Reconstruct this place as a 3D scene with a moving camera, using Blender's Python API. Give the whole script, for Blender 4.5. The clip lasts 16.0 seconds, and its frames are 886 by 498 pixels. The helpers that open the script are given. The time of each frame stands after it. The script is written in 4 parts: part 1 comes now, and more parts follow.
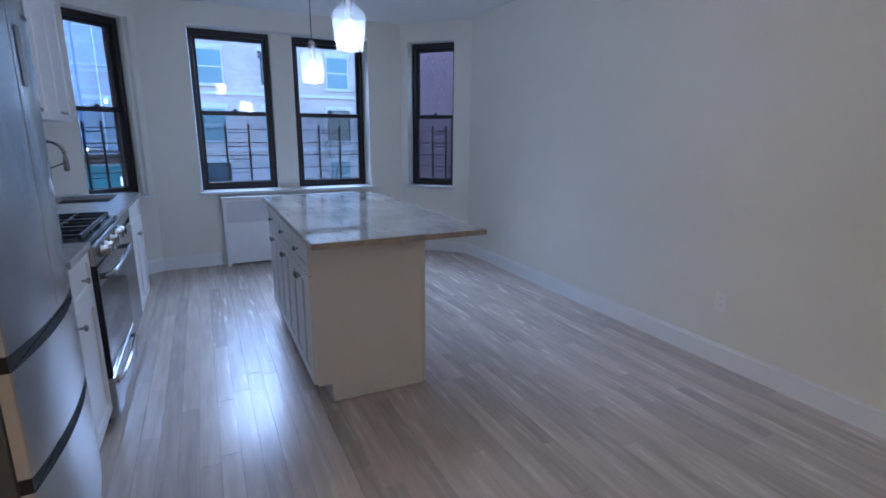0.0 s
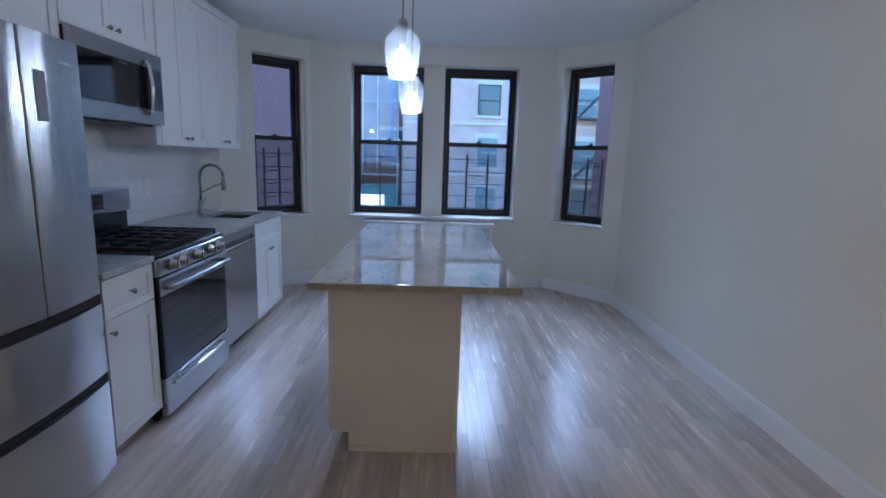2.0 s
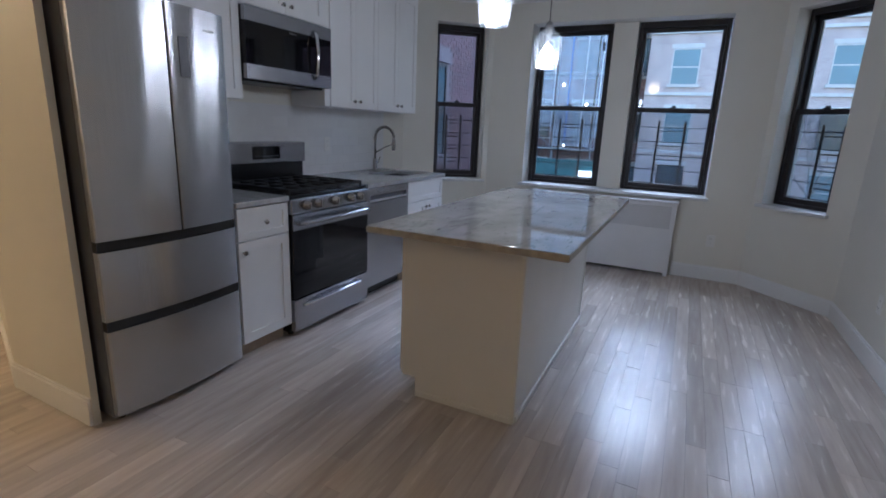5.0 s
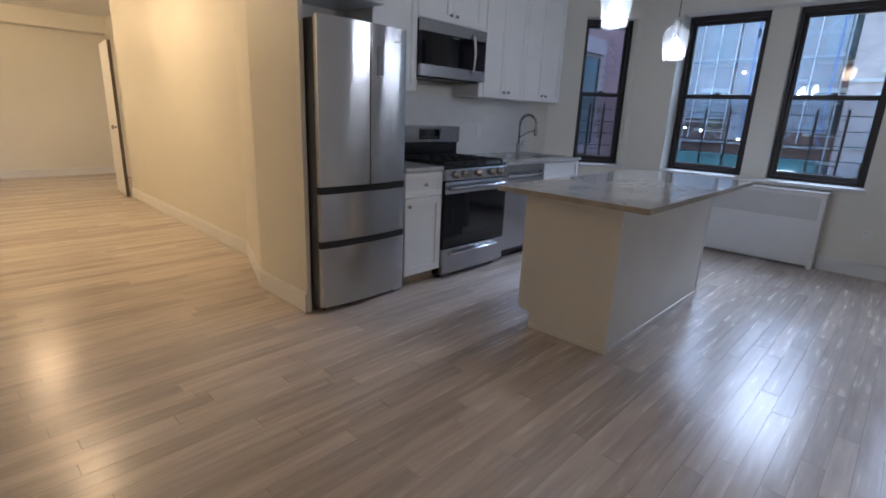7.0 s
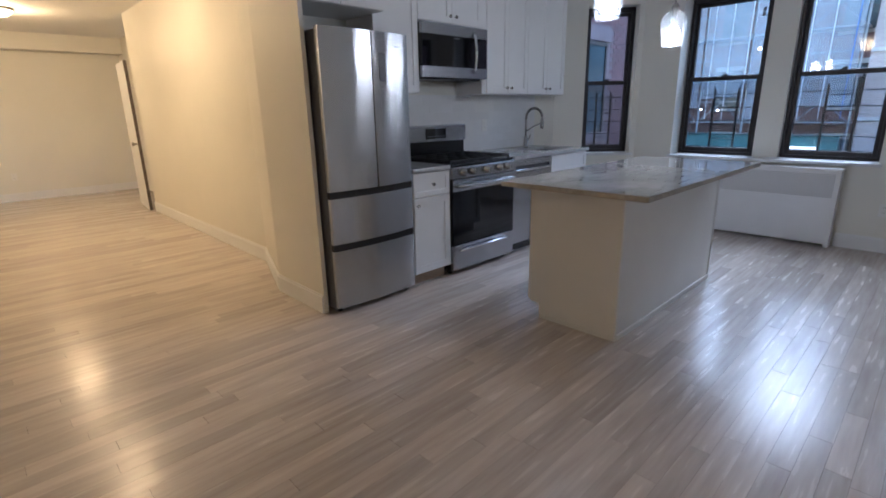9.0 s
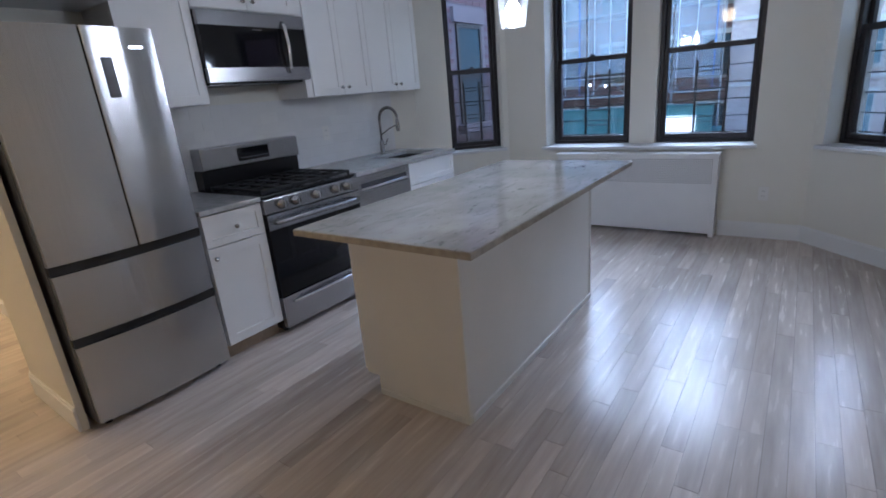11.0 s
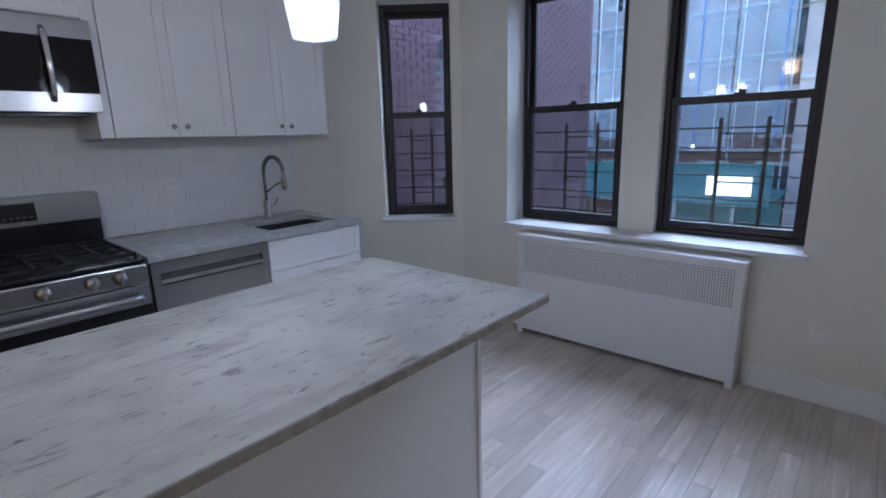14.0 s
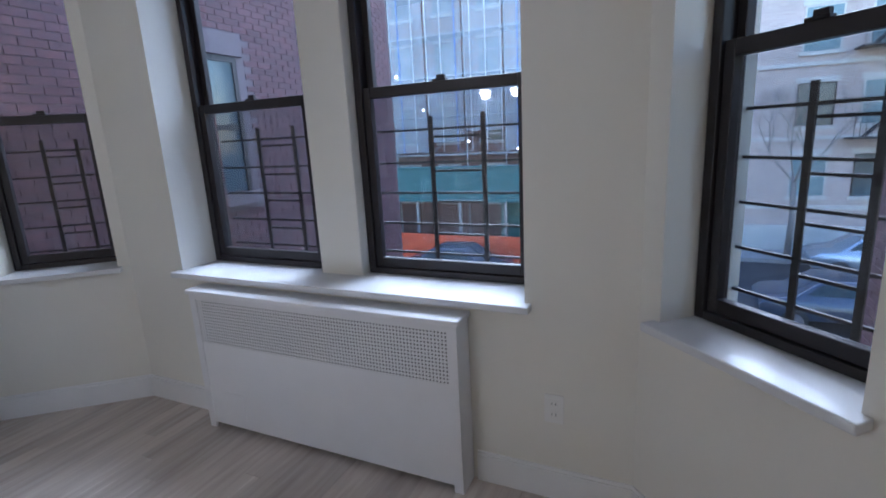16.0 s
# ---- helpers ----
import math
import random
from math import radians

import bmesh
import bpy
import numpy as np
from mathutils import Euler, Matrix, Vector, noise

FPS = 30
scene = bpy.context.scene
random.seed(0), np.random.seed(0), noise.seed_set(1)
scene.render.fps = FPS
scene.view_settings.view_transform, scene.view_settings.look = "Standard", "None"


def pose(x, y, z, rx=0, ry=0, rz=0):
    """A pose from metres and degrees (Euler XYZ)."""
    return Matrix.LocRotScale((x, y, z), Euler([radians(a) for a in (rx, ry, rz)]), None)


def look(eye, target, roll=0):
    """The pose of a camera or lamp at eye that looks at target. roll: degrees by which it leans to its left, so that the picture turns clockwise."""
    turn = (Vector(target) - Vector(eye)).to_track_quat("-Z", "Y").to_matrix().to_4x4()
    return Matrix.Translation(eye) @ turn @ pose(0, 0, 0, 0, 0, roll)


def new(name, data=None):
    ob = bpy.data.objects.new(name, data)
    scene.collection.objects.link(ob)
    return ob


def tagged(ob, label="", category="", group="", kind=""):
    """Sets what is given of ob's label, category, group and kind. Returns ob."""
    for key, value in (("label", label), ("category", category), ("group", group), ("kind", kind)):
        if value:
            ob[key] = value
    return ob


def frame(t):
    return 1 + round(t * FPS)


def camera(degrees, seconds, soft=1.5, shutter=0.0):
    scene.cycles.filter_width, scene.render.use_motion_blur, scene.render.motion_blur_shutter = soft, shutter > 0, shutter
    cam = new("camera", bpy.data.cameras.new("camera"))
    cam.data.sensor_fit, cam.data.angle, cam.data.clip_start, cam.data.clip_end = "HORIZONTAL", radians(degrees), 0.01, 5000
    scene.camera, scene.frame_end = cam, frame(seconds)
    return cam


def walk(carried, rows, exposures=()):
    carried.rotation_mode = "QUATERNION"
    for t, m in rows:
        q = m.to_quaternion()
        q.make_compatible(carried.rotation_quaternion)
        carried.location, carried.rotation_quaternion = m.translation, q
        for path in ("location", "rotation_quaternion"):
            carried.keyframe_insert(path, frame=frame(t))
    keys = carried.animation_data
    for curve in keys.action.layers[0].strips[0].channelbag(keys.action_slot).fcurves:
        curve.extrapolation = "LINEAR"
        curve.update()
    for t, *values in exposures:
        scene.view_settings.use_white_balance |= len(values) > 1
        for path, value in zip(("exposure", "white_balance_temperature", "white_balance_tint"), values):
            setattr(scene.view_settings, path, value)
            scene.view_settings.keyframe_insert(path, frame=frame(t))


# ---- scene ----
cam = camera(84.0, 16.0, soft=1.8)
PATH = [
    (0, (0.308, 0.313, 1.384), (1.159, 2.066, 0.934), 0.39),
    (0.5, (0.574, 0.407, 1.436), (1.293, 2.216, 0.978), 2.78),
    (1, (0.787, 0.346, 1.459), (1.212, 2.249, 1.012), -0.26),
    (1.5, (1.057, 0.384, 1.446), (1.198, 2.336, 1.034), 0.16),
    (2, (1.213, 0.475, 1.436), (1.256, 2.442, 1.075), 1.82),
    (2.5, (1.298, 0.656, 1.426), (1.148, 2.619, 1.072), -0.06),
    (3, (1.441, 0.794, 1.411), (1.025, 2.721, 1.076), 1.21),
    (3.5, (1.538, 0.803, 1.403), (1.153, 2.738, 1.077), 2.61),
    (4, (1.633, 0.740, 1.400), (1.137, 2.649, 1.072), 3.69),
    (4.5, (1.803, 0.715, 1.377), (1.062, 2.533, 0.997), 1.30),
    (4.7, (1.852, 0.713, 1.355), (1.072, 2.501, 0.916), 1.74),
    (6.8, (2.412, 0.218, 1.340), (1.099, 1.641, 0.839), 2.04),
    (7, (2.442, 0.164, 1.306), (1.116, 1.564, 0.775), 2.40),
    (7.5, (2.457, 0.112, 1.328), (1.160, 1.548, 0.824), 1.89),
    (8, (2.515, 0.075, 1.331), (1.190, 1.491, 0.841), 0.57),
    (8.2, (2.552, 0.045, 1.318), (1.167, 1.408, 0.841), -0.25),
    (10.3, (2.449, 0.753, 1.371), (1.190, 2.153, 0.696), -2.75),
    (10.5, (2.419, 0.883, 1.374), (1.238, 2.343, 0.688), -1.56),
    (11, (2.411, 1.183, 1.416), (1.277, 2.715, 0.811), -5.09),
    (11.5, (2.460, 1.480, 1.462), (1.162, 2.888, 0.885), -4.02),
    (12, (2.408, 1.777, 1.480), (1.155, 3.240, 0.943), -2.61),
    (12.5, (2.483, 2.054, 1.493), (1.280, 3.561, 0.961), -2.88),
    (13, (2.432, 2.348, 1.431), (1.209, 3.849, 0.930), -0.76),
    (13.5, (2.379, 2.661, 1.415), (1.210, 4.206, 0.917), -0.29),
    (14, (2.351, 2.944, 1.436), (1.057, 4.400, 0.986), -1.55),
    (14.5, (2.404, 3.343, 1.450), (1.157, 4.841, 1.000), -2.74),
    (15, (2.367, 3.637, 1.448), (1.460, 5.356, 0.973), -2.54),
    (15.5, (2.484, 3.977, 1.418), (1.569, 5.696, 0.963), -4.24),
    (16, (2.578, 4.333, 1.400), (1.744, 6.095, 0.955), -3.04),
]
walk(cam, [(t, look(eye, target, roll)) for t, eye, target, roll in PATH],
     exposures=[(0.0, 2.4, 4450, 12), (2.5, 2.2, 4700, 12), (4.5, 2.15, 5050, 12), (7.0, 2.25, 5200, 12), (11.0, 2.45, 5050, 12), (13.5, 2.25, 5000, 13), (16.0, 2.5, 5350, 13)])

# ---- world and lights ----
world = bpy.data.worlds.new("world")
scene.world = world
world.use_nodes = True
wn = world.node_tree
sky = wn.nodes.new("ShaderNodeTexSky")
sky.sky_type, sky.sun_disc = "NISHITA", False
sky.sun_elevation, sky.sun_rotation = radians(42), radians(0)
sky.dust_density, sky.air_density, sky.ozone_density = 0.6, 1.3, 2.0
wn.links.new(sky.outputs[0], wn.nodes["Background"].inputs[0])
wn.nodes["Background"].inputs[1].default_value = 0.15
sun_data = bpy.data.lights.new("sun", "SUN")
sun_data.energy, sun_data.angle, sun_data.color = 2.1, radians(60), (0.9, 0.95, 1.0)
sun = new("sun", sun_data)
sun.matrix_world = look((-4, 60, 48), (1, 5, 1))


def point_lamp(name, where, watts, color, size):
    d = bpy.data.lights.new(name, "POINT")
    d.energy, d.color, d.shadow_soft_size = watts, color, size
    ob = new(name, d)
    ob.location = where
    return ob


# ---- materials ----
def mat(name, color, rough=0.5, metal=0.0, spread=0.0, scale=6.0, bump=0.0, bump_scale=80.0, stretch=(1, 1, 1), rnd=0.0, color2=None, coat=0.0, emit=None, power=0.0, rough_var=0.0, island=0.0):
    m = bpy.data.materials.new(name)
    m.use_nodes = True
    nt = m.node_tree
    b = nt.nodes["Principled BSDF"]
    b.inputs["Roughness"].default_value = rough
    b.inputs["Metallic"].default_value = metal
    b.inputs["Coat Weight"].default_value = coat
    b.inputs["Coat Roughness"].default_value = 0.16
    b.inputs["Base Color"].default_value = (*color, 1)
    if emit:
        b.inputs["Emission Color"].default_value = (*emit, 1)
        b.inputs["Emission Strength"].default_value = power
    tc = nt.nodes.new("ShaderNodeTexCoord")
    mp = nt.nodes.new("ShaderNodeMapping")
    mp.inputs["Scale"].default_value = stretch
    nt.links.new(tc.outputs["Object"], mp.inputs[0])
    info = nt.nodes.new("ShaderNodeObjectInfo")
    if rnd:
        add = nt.nodes.new("ShaderNodeVectorMath")
        add.operation = "MULTIPLY_ADD"
        nt.links.new(info.outputs["Random"], add.inputs[0])
        add.inputs[1].default_value = (37, 91, 53)
        nt.links.new(mp.outputs[0], add.inputs[2])
        vec = add.outputs[0]
    else:
        vec = mp.outputs[0]
    if spread or color2:
        n1 = nt.nodes.new("ShaderNodeTexNoise")
        n1.inputs["Scale"].default_value, n1.inputs["Detail"].default_value = scale, 8
        nt.links.new(vec, n1.inputs["Vector"])
        ramp = nt.nodes.new("ShaderNodeValToRGB")
        c2 = color2 or tuple(c * (1 - spread) for c in color)
        ramp.color_ramp.elements[0].color, ramp.color_ramp.elements[1].color = (*c2, 1), (*color, 1)
        ramp.color_ramp.elements[0].position, ramp.color_ramp.elements[1].position = 0.32, 0.68
        nt.links.new(n1.outputs[0], ramp.inputs[0])
        out = ramp.outputs[0]
        if rnd or island:
            hsv = nt.nodes.new("ShaderNodeHueSaturation")
            mr = nt.nodes.new("ShaderNodeMapRange")
            amount = rnd or island
            mr.inputs["To Min"].default_value, mr.inputs["To Max"].default_value = 1 - amount, 1 + amount * 0.7
            nt.links.new(info.outputs["Random"] if rnd else nt.nodes.new("ShaderNodeNewGeometry").outputs["Random Per Island"], mr.inputs[0])
            nt.links.new(mr.outputs[0], hsv.inputs["Value"])
            nt.links.new(out, hsv.inputs["Color"])
            out = hsv.outputs[0]
        nt.links.new(out, b.inputs["Base Color"])
        if rough_var:
            mr2 = nt.nodes.new("ShaderNodeMapRange")
            mr2.inputs["To Min"].default_value, mr2.inputs["To Max"].default_value = rough - rough_var, rough + rough_var
            nt.links.new(n1.outputs[0], mr2.inputs[0])
            nt.links.new(mr2.outputs[0], b.inputs["Roughness"])
    if bump:
        n2 = nt.nodes.new("ShaderNodeTexNoise")
        n2.inputs["Scale"].default_value, n2.inputs["Detail"].default_value = bump_scale, 4
        nt.links.new(vec, n2.inputs["Vector"])
        bp = nt.nodes.new("ShaderNodeBump")
        bp.inputs["Strength"].default_value, bp.inputs["Distance"].default_value = bump, 0.01
        nt.links.new(n2.outputs[0], bp.inputs["Height"])
        nt.links.new(bp.outputs[0], b.inputs["Normal"])
    return m


def glass_mat(name, tint=(1, 1, 1), rough=0.0, gloss=0.5):
    """Thin pane: clear with a weak mirror on top."""
    m = bpy.data.materials.new(name)
    m.use_nodes = True
    nt = m.node_tree
    nt.nodes.remove(nt.nodes["Principled BSDF"])
    tr, gl, mx, fr, pw, ad = (nt.nodes.new(k) for k in ("ShaderNodeBsdfTransparent", "ShaderNodeBsdfGlossy", "ShaderNodeMixShader", "ShaderNodeLayerWeight", "ShaderNodeMath", "ShaderNodeMath"))
    tr.inputs[0].default_value = (*tint, 1)
    gl.inputs["Roughness"].default_value = rough
    fr.inputs["Blend"].default_value = 0.5
    pw.operation, ad.operation = "POWER", "MULTIPLY_ADD"
    pw.inputs[1].default_value = 4.0
    ad.inputs[1].default_value, ad.inputs[2].default_value = gloss, 0.03
    nt.links.new(fr.outputs["Facing"], pw.inputs[0])
    nt.links.new(pw.outputs[0], ad.inputs[0])
    nt.links.new(ad.outputs[0], mx.inputs[0])
    nt.links.new(tr.outputs[0], mx.inputs[1])
    nt.links.new(gl.outputs[0], mx.inputs[2])
    nt.links.new(mx.outputs[0], nt.nodes["Material Output"].inputs[0])
    return m


def granite_mat(name):
    """White granite with grey veins and dark flecks drawn out along x and y."""
    m = mat(name, (0.47, 0.455, 0.435), 0.04, spread=0.28, scale=4.0, stretch=(1, 1, 1))
    nt = m.node_tree
    b = nt.nodes["Principled BSDF"]
    base = b.inputs["Base Color"].links[0].from_socket
    tc = nt.nodes.new("ShaderNodeTexCoord")
    for rot, sc, lo, hi, col in ((-35, (24, 5, 5), 0.60, 0.70, (0.19, 0.185, 0.18)), (-25, (9, 2.2, 3), 0.52, 0.74, (0.29, 0.28, 0.275)), (-35, (60, 18, 20), 0.60, 0.71, (0.16, 0.15, 0.15))):
        mp = nt.nodes.new("ShaderNodeMapping")
        mp.inputs["Rotation"].default_value = (0, 0, radians(rot))
        mp.inputs["Scale"].default_value = sc
        nt.links.new(tc.outputs["Object"], mp.inputs[0])
        n = nt.nodes.new("ShaderNodeTexNoise")
        n.inputs["Scale"].default_value, n.inputs["Detail"].default_value, n.inputs["Roughness"].default_value, n.inputs["Distortion"].default_value = 1.0, 6, 0.6, 0.6
        nt.links.new(mp.outputs[0], n.inputs["Vector"])
        mr = nt.nodes.new("ShaderNodeMapRange")
        mr.inputs["From Min"].default_value, mr.inputs["From Max"].default_value = lo, hi
        nt.links.new(n.outputs[0], mr.inputs[0])
        mx = nt.nodes.new("ShaderNodeMix")
        mx.data_type = "RGBA"
        nt.links.new(mr.outputs[0], mx.inputs[0])
        nt.links.new(base, mx.inputs[6])
        mx.inputs[7].default_value = (*col, 1)
        base = mx.outputs[2]
    nt.links.new(base, b.inputs["Base Color"])
    return m


def brick_mat(name, c1, c2, mortar, scale=1.0, axis="x"):
    """Far brickwork, courses 0.075 m; the wall runs along the axis given."""
    m = bpy.data.materials.new(name)
    m.use_nodes = True
    nt = m.node_tree
    b = nt.nodes["Principled BSDF"]
    b.inputs["Roughness"].default_value = 0.9
    tc = nt.nodes.new("ShaderNodeTexCoord")
    sep, com = nt.nodes.new("ShaderNodeSeparateXYZ"), nt.nodes.new("ShaderNodeCombineXYZ")
    nt.links.new(tc.outputs["Object"], sep.inputs[0])
    nt.links.new(sep.outputs[0 if axis == "x" else 1], com.inputs[0])
    nt.links.new(sep.outputs[2], com.inputs[1])
    br = nt.nodes.new("ShaderNodeTexBrick")
    br.inputs["Scale"].default_value = scale
    br.inputs["Color1"].default_value, br.inputs["Color2"].default_value, br.inputs["Mortar"].default_value = (*c1, 1), (*c2, 1), (*mortar, 1)
    br.inputs["Mortar Size"].default_value, br.inputs["Brick Width"].default_value, br.inputs["Row Height"].default_value = 0.006, 0.215, 0.075
    nt.links.new(com.outputs[0], br.inputs["Vector"])
    n = nt.nodes.new("ShaderNodeTexNoise")
    n.inputs["Scale"].default_value = 0.9
    nt.links.new(tc.outputs["Object"], n.inputs["Vector"])
    mx = nt.nodes.new("ShaderNodeMix")
    mx.data_type, mx.blend_type = "RGBA", "MULTIPLY"
    mx.inputs[0].default_value = 0.5
    nt.links.new(br.outputs["Color"], mx.inputs[6])
    nt.links.new(n.outputs[0], mx.inputs[7])
    nt.links.new(mx.outputs[2], b.inputs["Base Color"])
    bp = nt.nodes.new("ShaderNodeBump")
    bp.inputs["Strength"].default_value = 0.5
    nt.links.new(br.outputs["Fac"], bp.inputs["Height"])
    bp.invert = True
    nt.links.new(bp.outputs[0], b.inputs["Normal"])
    return m


WALL = mat("wall_paint", (0.78, 0.76, 0.69), 0.5, spread=0.05, scale=1.3, bump=0.06, bump_scale=60)
CEIL = mat("ceiling_paint", (0.80, 0.80, 0.79), 0.6, spread=0.04, scale=1.2, bump=0.05, bump_scale=40)
TRIM = mat("trim_paint", (0.82, 0.82, 0.82), 0.35, spread=0.04, scale=3, bump=0.03, bump_scale=50)
CAB = mat("cabinet_lacquer", (0.82, 0.82, 0.82), 0.32, spread=0.03, scale=4)
PANEL = mat("island_panel", (0.80, 0.79, 0.77), 0.4, spread=0.04, scale=3)
PLANK = mat("washed_oak", (0.61, 0.545, 0.485), 0.26, color2=(0.49, 0.42, 0.37), scale=3.5, stretch=(9, 0.8, 1), rnd=0.17, coat=0.12, bump=0.05, bump_scale=30, rough_var=0.05)
PLANK_REST = mat("washed_oak_rest", (0.61, 0.545, 0.485), 0.26, color2=(0.49, 0.42, 0.37), scale=3.5, stretch=(9, 0.8, 1), island=0.17, coat=0.12, bump=0.05, bump_scale=30)
for oak in (PLANK, PLANK_REST):
    oak.node_tree.nodes["Principled BSDF"].inputs["Specular IOR Level"].default_value = 0.32
GAP = mat("floor_gap", (0.12, 0.1, 0.085), 0.8, spread=0.3)
STEEL = mat("brushed_steel", (0.58, 0.58, 0.59), 0.18, 1.0, spread=0.08, scale=3, stretch=(60, 60, 1.0), bump=0.05, bump_scale=6)
STEEL_H = mat("brushed_steel_across", (0.45, 0.45, 0.465), 0.26, 1.0, spread=0.08, scale=3, stretch=(60, 1, 60), bump=0.05, bump_scale=6)
for steel in (STEEL,):
    steel.node_tree.nodes["Principled BSDF"].inputs["Anisotropic"].default_value = 1.0
    steel.node_tree.nodes["Principled BSDF"].inputs["Anisotropic Rotation"].default_value = 0.25
CHROME = mat("chrome", (0.7, 0.7, 0.7), 0.12, 1.0)
NICKEL = mat("nickel", (0.40, 0.385, 0.37), 0.25, 1.0)
BLACK = mat("black_enamel", (0.012, 0.012, 0.014), 0.25, spread=0.3)
IRON = mat("cast_iron", (0.02, 0.02, 0.022), 0.6, spread=0.4, scale=30, bump=0.3, bump_scale=200)
BLACKGLASS = mat("black_glass", (0.006, 0.006, 0.008), 0.05)
GREY_PL = mat("grey_plastic", (0.12, 0.12, 0.13), 0.4)
TOEWOOD = mat("raw_plywood", (0.50, 0.41, 0.31), 0.6, spread=0.15, scale=5, stretch=(1, 12, 12))
DARK = mat("dark_gap", (0.02, 0.02, 0.02), 0.6)
WIN = mat("window_black", (0.018, 0.014, 0.016), 0.45, spread=0.3, scale=12, bump=0.05)
GRANITE = granite_mat("white_granite")
EDGE = mat("granite_edge", (0.44, 0.40, 0.34), 0.3, spread=0.35, scale=25, bump=0.3, bump_scale=60)
GREYTOP = mat("grey_quartz", (0.46, 0.46, 0.46), 0.16, spread=0.25, scale=22)
TILE = mat("white_tile", (0.80, 0.80, 0.80), 0.10, spread=0.03, rnd=0.03, scale=6)
GROUT = mat("grout", (0.79, 0.79, 0.79), 0.8, spread=0.1)
SILL = mat("sill_marble", (0.76, 0.77, 0.78), 0.25, spread=0.1, scale=6)
RAD = mat("radiator_paint", (0.80, 0.80, 0.81), 0.35, spread=0.03)
# near-black colour standing for the shade behind the radiator grille's holes
GRILLE_SHADE = mat("grille_shade", (0.07, 0.07, 0.075), 0.5, spread=0.05)
PLASTIC = mat("white_plastic", (0.8, 0.79, 0.76), 0.3)
PANE = glass_mat("pane_glass")
SCREEN = glass_mat("insect_screen", (0.74, 0.75, 0.77), 0.6, 0.02)
SHADE = glass_mat("shade_glass", (0.9, 0.92, 0.94), 0.05, 0.9)
shade_tree = SHADE.node_tree
shade_mix, shade_body = shade_tree.nodes.new("ShaderNodeMixShader"), shade_tree.nodes.new("ShaderNodeBsdfTranslucent")
shade_body.inputs[0].default_value = (0.9, 0.93, 0.96, 1)
shade_mix.inputs[0].default_value = 0.07
shade_tree.links.new(shade_tree.nodes["Mix Shader"].outputs[0], shade_mix.inputs[1])
shade_tree.links.new(shade_body.outputs[0], shade_mix.inputs[2])
shade_tree.links.new(shade_mix.outputs[0], shade_tree.nodes["Material Output"].inputs[0])
BULB = mat("bulb", (1, 1, 1), 0.3, emit=(1.0, 0.97, 0.93), power=7.0)
DOME = mat("dome_glass", (0.9, 0.88, 0.84), 0.3, emit=(1.0, 0.72, 0.38), power=2.2)
BRICK_RED = brick_mat("red_brick", (0.28, 0.12, 0.115), (0.2, 0.085, 0.09), (0.32, 0.25, 0.24), axis="y")
BRICK_FAR = brick_mat("brown_brick", (0.30, 0.16, 0.14), (0.24, 0.12, 0.11), (0.34, 0.28, 0.26))
BRICK_TAN = brick_mat("tan_brick", (0.68, 0.56, 0.50), (0.58, 0.45, 0.41), (0.70, 0.64, 0.61))
MORTAR = mat("mortar", (0.18, 0.145, 0.15), 0.95, spread=0.2, scale=5)
BRICK = mat("clay_brick", (0.14, 0.066, 0.07), 0.85, color2=(0.09, 0.048, 0.055), scale=9, rnd=0.25, bump=0.3, bump_scale=60)
BRICK_REST = mat("clay_brick_rest", (0.14, 0.066, 0.07), 0.85, color2=(0.09, 0.048, 0.055), scale=9, island=0.25, bump=0.3, bump_scale=60)
STONE = mat("limestone", (0.6, 0.58, 0.54), 0.8, spread=0.15, scale=3)
DARKWIN = mat("far_window_glass", (0.05, 0.09, 0.11), 0.08, spread=0.3, scale=1)
BLUEWIN = mat("far_window_blind", (0.15, 0.24, 0.27), 0.3, spread=0.2, scale=1)
TEAL = mat("teal_plywood", (0.06, 0.19, 0.19), 0.6, spread=0.25, scale=2)
NET = mat("scaffold_net", (0.70, 0.75, 0.82), 0.8, spread=0.4, scale=0.8, stretch=(1, 1, 0.3))
net_tree = NET.node_tree
net_mix, net_clear = net_tree.nodes.new("ShaderNodeMixShader"), net_tree.nodes.new("ShaderNodeBsdfTransparent")
net_mix.inputs[0].default_value = 0.27
net_tree.links.new(net_clear.outputs[0], net_mix.inputs[1])
net_tree.links.new(net_tree.nodes["Principled BSDF"].outputs[0], net_mix.inputs[2])
net_tree.links.new(net_mix.outputs[0], net_tree.nodes["Material Output"].inputs[0])
BLUELINE = mat("blue_rope", (0.08, 0.2, 0.55), 0.7)
POLE = mat("scaffold_pole", (0.35, 0.36, 0.38), 0.5, 0.6, spread=0.2)
ORANGE = mat("orange_mesh", (0.8, 0.13, 0.05), 0.7, spread=0.3, scale=3)
ASPHALT = mat("asphalt", (0.055, 0.055, 0.06), 0.85, spread=0.3, scale=3, bump=0.2)
CONCRETE = mat("concrete", (0.34, 0.33, 0.32), 0.85, spread=0.2, scale=1.5)
SIGN = mat("lit_panel", (0.9, 0.9, 0.9), 0.5, emit=(1.0, 1.0, 0.98), power=0.6)
FLOOD = mat("work_light", (1, 1, 1), 0.3, emit=(1, 0.97, 0.9), power=3.0)
CARPAINT = mat("car_paint", (0.42, 0.46, 0.52), 0.25, 0.6)
CARDARK = mat("car_paint_dark", (0.06, 0.08, 0.12), 0.2, 0.4)
RUBBER = mat("rubber", (0.02, 0.02, 0.02), 0.8)
BARK = mat("bark", (0.26, 0.23, 0.21), 0.9, spread=0.3, scale=10)


